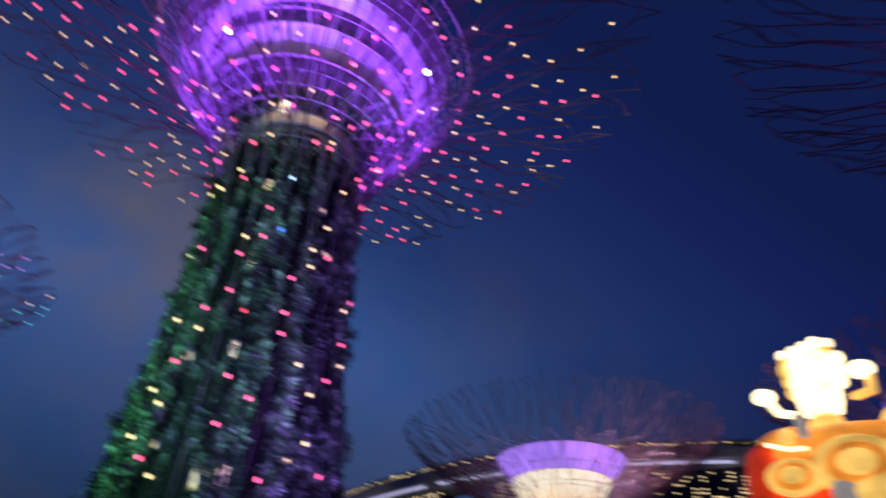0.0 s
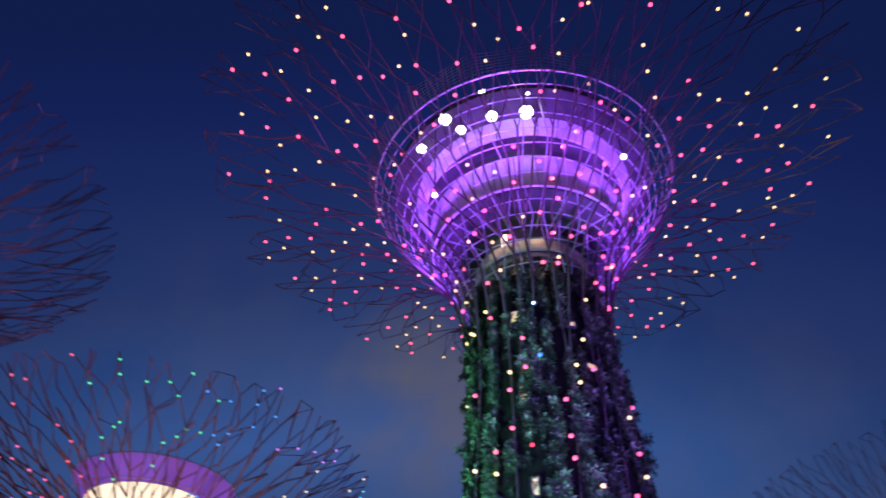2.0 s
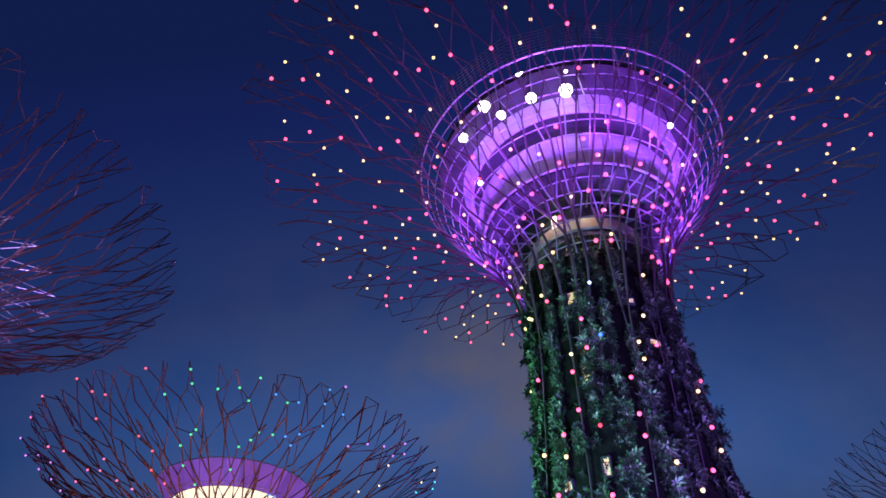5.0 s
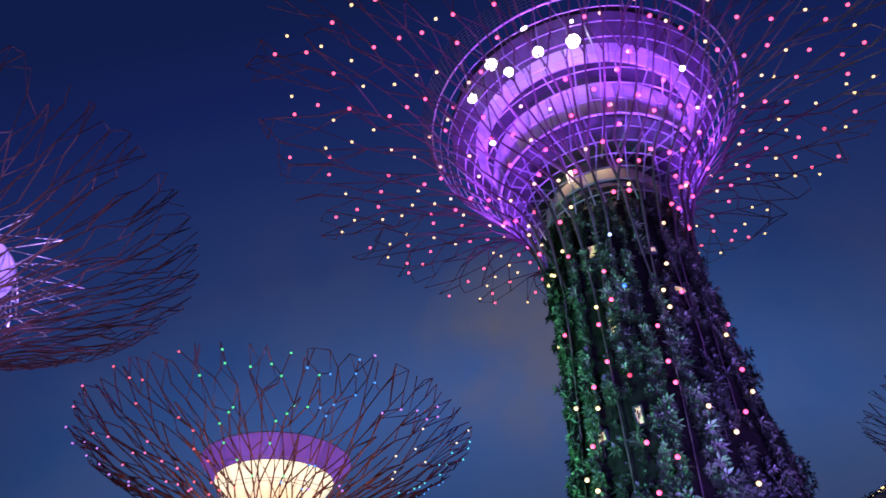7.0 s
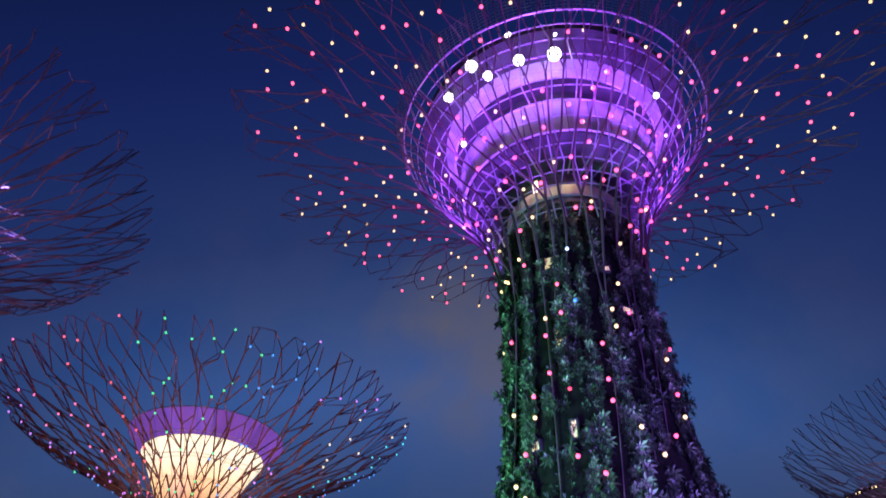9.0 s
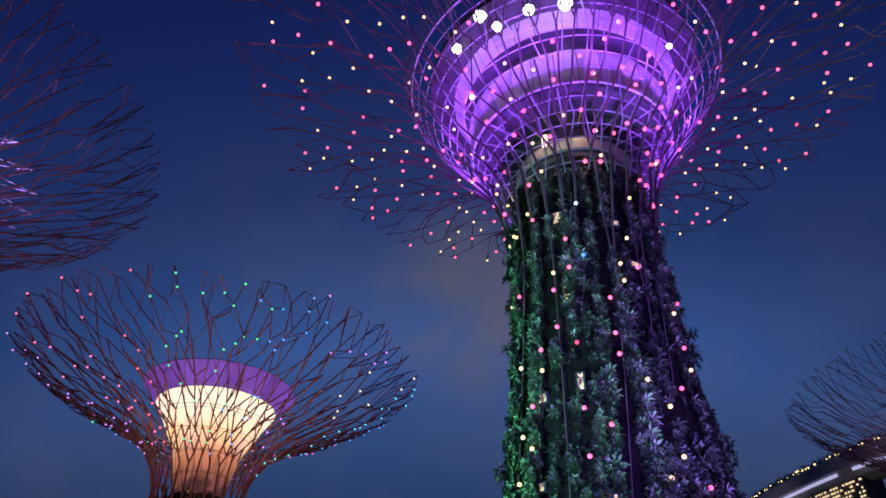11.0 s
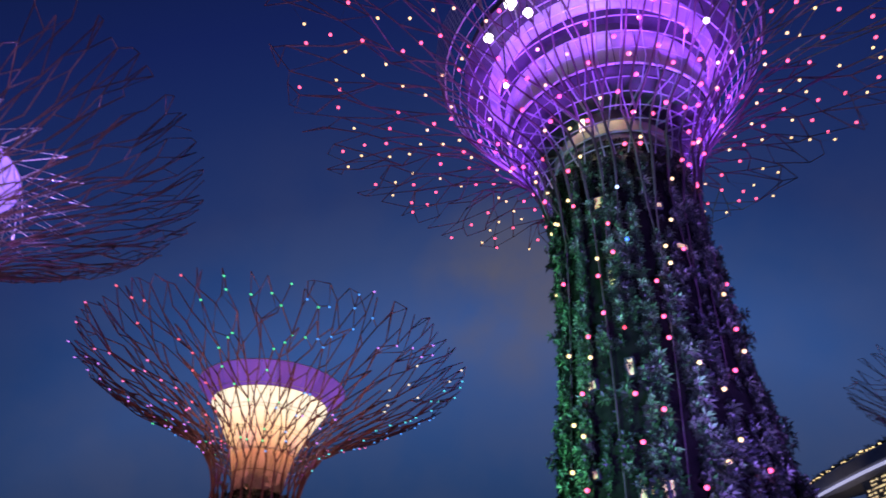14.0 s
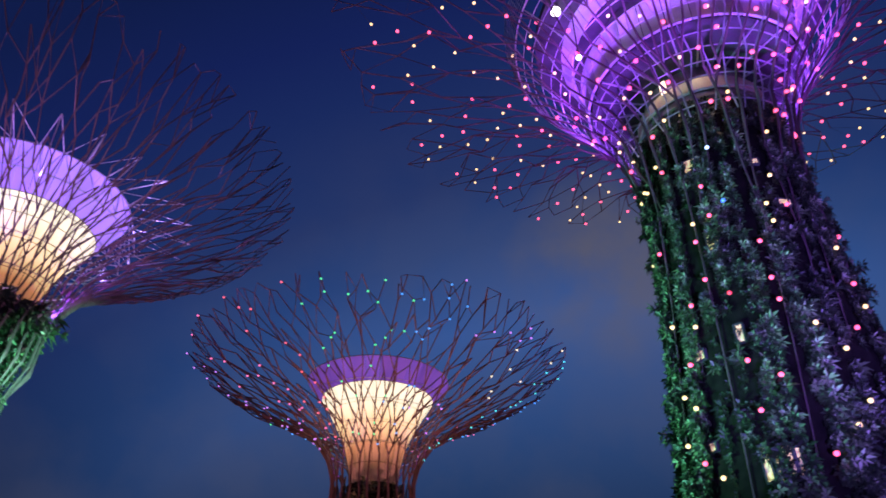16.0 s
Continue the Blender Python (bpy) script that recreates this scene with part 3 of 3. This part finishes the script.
    for limbs, nodes in grow(crown, [28, 28, 30, 32, 36, 40, 46, 52, 60, 68, 76, 82, 88, 92, 94], rng, 0.12, 0.05, trunk, calm=0.46, link=0.9, rim=0.6):
        part("branch", mesh_of("branch", *limb(limbs)), M_ROD, tree)
        joints += [q for q, _, _ in limbs]
    wire = surface("thin_wire", (0.03, 0.03, 0.03), (0.08, 0.08, 0.08), 3.0, 0.5)
    strung = [(q, BEAD) for q in WEST_BEADS + NEAR_BEADS + EAST_BEADS] + [(q, WHITE_BEAD) for q in WEST_WHITE + NEAR_WHITE + EAST_WHITE]
    for (deg, r), kind in strung:
        p = local(MAIN, deg, r, float(np.interp(r, [c[0] for c in crown], [c[1] for c in crown])))
        lamp = bead(tree, p, kind)
        q = min(joints, key=lambda c: (c - p).length_squared)
        part("wire", mesh_of("wire", *rods([(Vector((0, 0, 0)), q - p, 0.012, 0.012)], 3)), wire, lamp)
    # more of them above, in the part of the crown that leans over the path
    over = [q for q in joints if (q + MAIN).z > 1.72 * math.hypot(q.x + MAIN.x, q.y + MAIN.y)]
    for q in rng.sample(over, min(40, len(over))):
        bead(tree, q + Vector((0, 0, -0.1)))
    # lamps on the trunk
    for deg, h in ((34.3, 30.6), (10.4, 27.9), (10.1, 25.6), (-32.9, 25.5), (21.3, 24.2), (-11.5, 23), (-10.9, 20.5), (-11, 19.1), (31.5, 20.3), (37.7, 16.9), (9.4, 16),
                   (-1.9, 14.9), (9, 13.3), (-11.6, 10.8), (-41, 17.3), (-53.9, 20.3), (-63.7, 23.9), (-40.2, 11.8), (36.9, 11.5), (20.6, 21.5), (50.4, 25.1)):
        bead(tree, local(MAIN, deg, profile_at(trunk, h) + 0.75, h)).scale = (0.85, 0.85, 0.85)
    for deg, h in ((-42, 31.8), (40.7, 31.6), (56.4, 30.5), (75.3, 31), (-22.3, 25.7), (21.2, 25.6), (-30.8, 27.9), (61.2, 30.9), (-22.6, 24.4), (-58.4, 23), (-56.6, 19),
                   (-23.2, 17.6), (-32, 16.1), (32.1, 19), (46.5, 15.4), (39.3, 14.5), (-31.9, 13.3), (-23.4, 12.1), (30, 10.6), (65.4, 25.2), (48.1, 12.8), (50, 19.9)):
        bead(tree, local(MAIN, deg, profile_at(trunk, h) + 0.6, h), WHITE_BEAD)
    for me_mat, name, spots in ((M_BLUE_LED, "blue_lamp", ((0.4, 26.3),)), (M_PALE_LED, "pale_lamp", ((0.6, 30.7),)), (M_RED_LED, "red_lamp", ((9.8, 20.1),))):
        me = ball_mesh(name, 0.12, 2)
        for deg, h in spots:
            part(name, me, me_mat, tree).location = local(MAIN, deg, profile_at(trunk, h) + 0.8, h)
    # white floodlights under the roof edge; the last two, lower, stand in for a lit pane and a bright tan spot
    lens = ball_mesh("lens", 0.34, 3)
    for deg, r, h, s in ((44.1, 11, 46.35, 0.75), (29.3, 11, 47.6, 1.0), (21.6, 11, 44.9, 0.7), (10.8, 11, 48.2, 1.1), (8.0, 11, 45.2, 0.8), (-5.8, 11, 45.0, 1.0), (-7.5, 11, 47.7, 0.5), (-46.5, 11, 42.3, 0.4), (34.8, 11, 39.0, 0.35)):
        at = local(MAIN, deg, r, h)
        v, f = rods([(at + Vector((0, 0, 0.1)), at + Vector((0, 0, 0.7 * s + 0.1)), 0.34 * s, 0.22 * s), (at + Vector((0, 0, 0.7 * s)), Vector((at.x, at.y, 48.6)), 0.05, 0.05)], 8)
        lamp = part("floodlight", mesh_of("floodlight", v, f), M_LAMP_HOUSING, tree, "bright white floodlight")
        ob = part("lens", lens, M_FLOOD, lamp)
        # the ball is half again too large, to stand for glare
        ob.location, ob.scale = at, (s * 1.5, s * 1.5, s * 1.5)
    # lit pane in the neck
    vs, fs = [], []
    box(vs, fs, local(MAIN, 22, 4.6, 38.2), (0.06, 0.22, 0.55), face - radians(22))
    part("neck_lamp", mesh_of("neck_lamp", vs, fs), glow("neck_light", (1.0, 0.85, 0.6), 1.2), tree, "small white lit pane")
    return tree


tallest_tree()


# ---- the smaller trees with a glowing funnel ----
SMALL_LAMPS = {}
for hue, colour in (("pink", (1.0, 0.2, 0.5)), ("violet", (0.6, 0.25, 1.0)), ("red", (1.0, 0.15, 0.22)), ("green", (0.1, 0.85, 0.35)),
                    ("blue", (0.08, 0.35, 1.0)), ("white", (1.0, 0.9, 0.65)), ("cyan", (0.1, 0.8, 0.9))):
    SMALL_LAMPS[hue] = ball_mesh("bead_lamp", 0.11, 1)
    SMALL_LAMPS[hue].materials.append(glow(hue + "_dim_led", colour, 1.3))
# up to which bearing round the crown each hue goes
HUES = ((30, "pink"), (55, "green"), (75, "blue"), (105, "violet"), (130, "pink"), (155, "red"), (185, "green"), (205, "blue"),
        (230, "violet"), (250, "white"), (280, "cyan"), (305, "blue"), (335, "pink"), (361, "white"))


def funnel_tree(centre, label, seed, s=1.0, drop=0.0, plants=2500, brackets=24, thick=0.11, thin=0.048, bush=0, ring=None, reach=1.0, girth=1.0, flare=0.45, dip=0.0, lamps=False, dense=1.0):
    """s: width of crown; drop: by how much its trunk is shorter."""
    rng = random.Random(seed)
    tree = thing("supertree", centre, label, "tree tower", "steel tree towers")
    face = math.atan2(-centre.y, -centre.x)
    top = 19.0 - drop
    trunk = [(4.6 * s * girth, 0.0), (3.7 * s * girth, top * 0.4), (2.9 * s * girth, top * 0.8), (2.5 * s, top)]
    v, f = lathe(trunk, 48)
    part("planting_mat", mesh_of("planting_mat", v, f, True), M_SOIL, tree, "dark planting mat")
    v, f = planting(trunk, plants, rng, 0.5, face, 2.0, 0.8, 0.3)
    part("foliage", mesh_of("foliage", v, f), M_LEAF, tree, "leafy plants covering the trunk", "stuff")
    # funnel of fabric in rows of panels, with thin seams between them
    fun = [(2.3, 19.0), (2.5, 20.8), (2.95, 22.6), (3.7, 24.3), (4.65, 26.0 - 0.5 * dip), (5.65 - 0.4 * dip, 27.6 - dip)]
    fine = [(r * s, z - drop) for r, z in fun]
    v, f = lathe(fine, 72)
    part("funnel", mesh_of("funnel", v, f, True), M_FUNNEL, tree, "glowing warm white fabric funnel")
    for r, z in fine[1:]:
        part("seam_hoop", mesh_of("seam_hoop", *ring_tube(r + 0.03, z, 0.022, 72)), M_ROD, tree)
    for k in range(24):
        a = 2 * math.pi * k / 24
        pts = [Vector(((r + 0.03) * math.cos(a), (r + 0.03) * math.sin(a), z)) for r, z in fine]
        part("seam_rib", mesh_of("seam_rib", *rods([(p, q, 0.02, 0.02) for p, q in zip(pts, pts[1:])], 4)), M_ROD, tree)
    nring = 30
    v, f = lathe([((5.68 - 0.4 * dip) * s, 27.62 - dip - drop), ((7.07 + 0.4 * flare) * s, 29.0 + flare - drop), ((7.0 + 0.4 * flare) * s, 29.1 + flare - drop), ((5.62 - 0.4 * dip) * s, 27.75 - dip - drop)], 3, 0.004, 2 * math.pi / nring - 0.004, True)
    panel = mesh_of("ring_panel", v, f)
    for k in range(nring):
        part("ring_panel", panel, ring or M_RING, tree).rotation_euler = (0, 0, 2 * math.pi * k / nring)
    part("rim_hoop", mesh_of("rim_hoop", *ring_tube((7.1 + 0.4 * flare) * s, 29.05 + flare - drop, 0.05, 72)), M_HOOP, tree)
    v, f = lathe([(0.05, 27.9 - dip - drop), ((5.5 - 0.4 * dip) * s, 27.8 - dip - drop), ((5.5 - 0.4 * dip) * s, 28.0 - dip - drop), (0.05, 28.1 - dip - drop)], 48)
    part("funnel_lid", mesh_of("funnel_lid", v, f), M_CONCRETE, tree)
    # light hoops between the funnel and the branches
    for r, z in ((4.5, 22.2), (5.4, 23.9), (6.4, 25.6), (7.3, 27.2)):
        part("hoop", mesh_of("hoop", *ring_tube(r * s, z - drop, 0.03, 60)), M_HOOP, tree)
    if bush:
        v, f = planting([(1.1 * s, 14.5 - drop), (2.2 * s, 17.8 - drop), (3.6 * s, 20.6 - drop)], bush, rng, 0.62, face, 2.4, 0.9, 0.4)
        part("hanging_foliage", mesh_of("hanging_foliage", v, f), M_LEAF, tree, "ferns hanging round the neck", "stuff")
    # pointed steel brackets that stick out round the ring
    tip = Vector((12.3 * s, 0, 28.6 - drop))
    foot = Vector((8.3 * s, 0, 26.6 - drop))
    rim_a, rim_b = Vector((7.2 * s, -0.65, 29.0 + flare - drop)), Vector((7.2 * s, 0.65, 29.0 + flare - drop))
    me = mesh_of("bracket", *limb([(Vector((5.2 * s, 0, 25.9 - drop)), 0.038, -1), (foot, 0.038, 0), (tip, 0.034, 1), (rim_a, 0.038, 2), (foot.copy(), 0.034, 3),
                                   (rim_b, 0.038, 2), (foot.copy(), 0.034, 5)], 4))
    for k in range(brackets):
        part("bracket", me, M_HOOP, tree).rotation_euler = (0, 0, 2 * math.pi * k / brackets)
    joints = []
    crown = [(4.0, 17.5), (4.0, 19.5), (4.6, 21.4), (6.0, 23.4), (9.2, 25.4), (13.1, 27.2), (17.2, 29.2), (20.5, 31.6)]
    crown = [(r * s * (1 + (reach - 1) * i / 7), z - drop) for i, (r, z) in enumerate(crown)]
    for limbs, nodes in grow(crown, [28] + [round(28 + (n - 28) * dense) for n in (28, 30, 34, 38, 44, 50, 58, 66, 74, 82, 88, 94, 98, 102, 104, 106)], rng, thick, thin, [(r + 1.0, z) for r, z in trunk], lift=0.55, calm=0.3, link=0.85, early=0.06, slack=0.5, rim=0.3):
        part("branch", mesh_of("branch", *limb(limbs)), M_ROD, tree)
        joints += [q for u, q in nodes if u > 0.28]
    if lamps:
        # small coloured lamps on the joints, in bands of one hue round the crown
        for q in rng.sample(joints, min(230, len(joints))):
            deg = (180 - math.degrees(face - math.atan2(q.y, q.x)) + rng.uniform(-7, 7)) % 360
            hue = next(k for top, k in HUES if deg < top)
            bead(tree, q + Vector((0, 0, -0.1)), SMALL_LAMPS[hue])
    return tree


funnel_tree(SECOND, "steel tree tower, dark branch crown round a glowing white funnel", 11, brackets=0, thick=0.12, thin=0.05, reach=0.955, lamps=True)
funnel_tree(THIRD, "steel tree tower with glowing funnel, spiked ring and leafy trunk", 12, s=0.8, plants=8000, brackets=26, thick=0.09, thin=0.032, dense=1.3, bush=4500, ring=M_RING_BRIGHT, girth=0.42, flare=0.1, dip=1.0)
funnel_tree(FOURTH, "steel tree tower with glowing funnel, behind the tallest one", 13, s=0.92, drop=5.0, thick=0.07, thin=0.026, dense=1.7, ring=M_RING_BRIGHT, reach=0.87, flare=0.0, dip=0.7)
funnel_tree(FIFTH, "steel tree tower with dark spreading crown of branches", 14, s=0.9, drop=-2.0, thick=0.1, thin=0.036, dense=1.3)
funnel_tree(SIXTH, "steel tree tower with pink-lit branches, far behind the lantern", 15, s=0.9, thick=0.13, thin=0.06, plants=900, brackets=0)


# ---- the far hotel: three towers under one long roof deck ----
M_HULL = surface("pale_metal_hull", (0.25, 0.25, 0.28), (0.42, 0.42, 0.46), 0.02, 0.5, 0.1)
M_FACADE = surface("dark_glass_facade", (0.02, 0.022, 0.028), (0.06, 0.062, 0.07), 0.03, 0.3)
M_HOTEL_WINDOW = glow("hotel_window", (1.0, 0.74, 0.40), 1.1)
M_BAND = glow("hull_light_band", (0.6, 0.6, 0.95), 0.7)
M_ROOFTREE = surface("roof_garden", (0.012, 0.018, 0.01), (0.04, 0.05, 0.03), 0.1, 0.9)


def hotel():
    rng = random.Random(3)
    base = thing("hotel", (0, 0, 0), "far hotel towers under one long lit curved roof deck", "building")
    a, b = place(37.2, 795), place(74.0, 625)
    along = (b - a).normalized()
    side = Vector((along.y, -along.x, 0))
    if side.dot(a) > 0:
        side = -side
    length = (b - a).length

    def at(f, out, z):
        bow = 60 * math.sin(math.pi * f)
        return a + along * (f * length) + side * (out + bow) + Vector((0, 0, z))

    rows = 40
    sect = [(0, 178), (13, 180), (19, 188), (20, 197), (18, 199), (-18, 199), (-20, 197), (-19, 188), (-13, 180)]
    verts, faces = [], []
    for i in range(rows + 1):
        f = i / rows
        taper = min(1.0, 0.25 + 5 * f) ** 0.5 * min(1.0, 0.25 + 5 * (1 - f)) ** 0.5
        verts += [at(f, o * taper, 199 - (199 - z) * taper) for o, z in sect]
    m = len(sect)
    for i in range(rows):
        for j in range(m):
            k = (j + 1) % m
            faces.append((i * m + j, i * m + k, (i + 1) * m + k, (i + 1) * m + j))
    faces += [tuple(range(m)), tuple(rows * m + j for j in reversed(range(m)))]
    part("roof_deck", mesh_of("roof_deck", verts, faces), M_HULL, base, "long pale boat-shaped roof deck")
    pts = [at(0.07 + 0.86 * i / 24, 18.5, 184.5) for i in range(25)]
    for i in (0, 8, 16):
        part("light_band", mesh_of("light_band", *rods([(p, q, 1.3, 1.3) for p, q in zip(pts[i:i + 8], pts[i + 1:i + 8])], 6)), M_BAND, base, "cool light band under the deck")
    for f0, f1 in ((0.20, 0.36), (0.47, 0.63), (0.75, 0.91)):
        verts = [at(f, o, z) for f in (f0, f1) for o in (-16, 13) for z in (0, 182)]
        faces = [(0, 1, 3, 2), (4, 6, 7, 5), (0, 4, 5, 1), (2, 3, 7, 6), (1, 5, 7, 3), (0, 2, 6, 4)]
        tower = part("tower", mesh_of("tower", verts, faces), M_FACADE, base, "tower of dark glass with lit windows")
        verts, faces = [], []
        for r in range(22):
            z = 176.5 - 3.2 * r
            for c in range(22):
                if rng.random() < (0.30 if f0 < 0.7 else 0.8) + 0.3 * math.sin(c * 1.3 + r * 0.7):
                    continue
                g = f0 + (f1 - f0) * (c + 0.12) / 22
                h = g + (f1 - f0) / 22 * rng.uniform(0.35, 0.85)
                o = len(verts)
                verts += [at(g, 13.3, z), at(h, 13.3, z), at(h, 13.3, z + 1.5), at(g, 13.3, z + 1.5)]
                faces.append((o, o + 1, o + 2, o + 3))
        part("glazing", mesh_of("glazing", verts, faces), M_HOTEL_WINDOW, tower, "small warm lit windows", "stuff")
    for f in (0.14, 0.42, 0.69, 0.96):
        spot("hull_uplight", at(f, 60, 150), at(f, 15, 188), 13000, (1.0, 0.82, 0.8), 110, 2.0)
    lamp = ball_mesh("roof_lamp", 0.9, 1)
    for i in range(110):
        f = 0.01 + 0.97 * i / 109 + rng.uniform(-0.008, 0.008)
        taper = min(1.0, 0.25 + 5 * f) ** 0.5
        if rng.random() < 0.75:
            ob = part("roof_lamp", lamp, M_FLOOD if rng.random() < 0.12 else M_WARM_LED, base)
            ob.location = at(f, 17 * taper, 200.0 + rng.uniform(0, 1.5))
            ob.scale = [rng.uniform(0.35, 1.0)] * 3
        if rng.random() < 0.85:
            verts, faces = [], []
            for k in range(110):
                c = Vector((rng.gauss(0, 2.6), rng.gauss(0, 2.6), 2.6 + rng.gauss(0, 1.6)))
                o = len(verts)
                for q in range(4):  # a tuft
                    verts.append(c + Vector((rng.uniform(-1.1, 1.1), rng.uniform(-1.1, 1.1), rng.uniform(-1.1, 1.1))))
                faces += [(o, o + 1, o + 2), (o, o + 2, o + 3)]
            ob = part("roof_tree", mesh_of("roof_tree", verts, faces), M_ROOFTREE, base, kind="stuff")
            ob.location = at(f, 12 * taper, 198.5)


hotel()


# ---- the festival lantern ----
def lantern():
    at = place(76.1, 10.0, -0.08)
    mats = [silk("cream_lantern_silk", (1.0, 0.86, 0.52), 2.6), silk("orange_lantern_silk", (1.0, 0.34, 0.04), 0.95), silk("red_lantern_silk", (0.85, 0.05, 0.01), 0.55),
            silk("gold_lantern_silk", (1.0, 0.60, 0.14), 1.05), glow("grey_lantern_trim", (0.45, 0.42, 0.40), 0.5)]
    bm = bmesh.new()

    def blob(c, size, mat, sub=3, square=0.0):
        made = bmesh.ops.create_icosphere(bm, subdivisions=sub, radius=1.0)["verts"]
        for v in made:
            if square:
                v.co = v.co * (1 + square * (1 / max(abs(x) for x in v.co) - 1))
            v.co = Vector((v.co.x * size[0] + c[0], v.co.y * size[1] + c[1], v.co.z * size[2] + c[2]))
        for f in {f for v in made for f in v.link_faces}:
            f.material_index, f.smooth = mat, True

    def tube(pts, r, mat):
        for p, q in zip(pts, pts[1:]):
            for i in range(6):
                blob(Vector(p).lerp(Vector(q), i / 6), (r, r, r), mat, 1)

    # x runs to the beholder's right, y away from him, z up
    blob((0, 0, 5.72), (0.30, 0.30, 0.50), 0, 3, 0.4)
    for k in range(5):
        blob((-0.30 + 0.145 * k, 0, 6.20 + 0.045 * k - 0.10 * (k > 3)), (0.085, 0.1, 0.085), 0, 2)
        blob((-0.28 + 0.13 * k, 0, 6.08 + 0.02 * k), (0.10, 0.13, 0.09), 3, 2)
    for k in range(3):
        blob((0.34 - 0.02 * k, 0, 6.05 - 0.17 * k), (0.10, 0.14, 0.10), 0, 2)
        blob((-0.32 + 0.02 * k, 0, 5.98 - 0.17 * k), (0.09, 0.14, 0.12), 3, 2)
    blob((-0.68, 0, 5.64), (0.15, 0.13, 0.12), 0, 3)
    tube([(-0.62, 0, 5.54), (-0.53, 0, 5.38), (-0.32, 0, 5.32)], 0.065, 0)
    blob((0.59, 0, 5.83), (0.16, 0.14, 0.13), 0, 3)
    tube([(0.66, 0, 5.72), (0.64, 0, 5.52), (0.40, 0, 5.46)], 0.065, 3)
    blob((0, 0, 5.16), (0.22, 0.2, 0.14), 3, 2)
    # shoulders, robe and medallions
    blob((0.16, 0.1, 4.62), (1.05, 0.6, 0.50), 1, 3, 0.3)
    blob((-0.82, 0.05, 4.40), (0.32, 0.45, 0.58), 2, 3, 0.2)
    blob((1.05, 0.05, 4.85), (0.5, 0.5, 0.45), 3, 3, 0.2)
    blob((0.1, 0.2, 2.6), (0.95, 0.6, 2.6), 2, 3, 0.5)
    for cx, cz, rr in ((-0.53, 4.38, 0.33), (0.20, 4.46, 0.50)):
        for i, (rad, m) in enumerate(((1.0, 3), (0.72, 1), (0.45, 3))):
            blob((cx, -0.46 - 0.05 * i, cz), (rr * rad, 0.08, rr * rad * 0.75), m, 3)
    tube([(-0.74, -0.42, 4.83), (-0.52, -0.50, 4.72), (-0.28, -0.52, 4.70)], 0.035, 0)
    blob((-0.42, 0.05, 4.92), (0.5, 0.4, 0.24), 1, 3)
    blob((-0.5, -0.3, 4.86), (0.12, 0.14, 0.2), 3, 2)
    tube([(-0.30, -0.42, 5.12), (-0.28, -0.52, 4.85)], 0.08, 4)
    tube([(0.85, -0.40, 5.15), (1.0, -0.45, 4.85)], 0.08, 4)
    blob((0.45, -0.5, 4.12), (0.4, 0.12, 0.22), 3, 2)
    blob((0.02, -0.46, 4.15), (0.2, 0.1, 0.2), 4, 2)
    me = bpy.data.meshes.new("festival_lantern")
    bm.to_mesh(me)
    bm.free()
    for m in mats:
        me.materials.append(m)
    ob = tagged(new("festival_lantern", me), "large glowing cream, orange and red silk festival lantern", "lantern")
    ob.location = at
    ob.rotation_euler = (0, 0, -radians(76.1))


lantern()
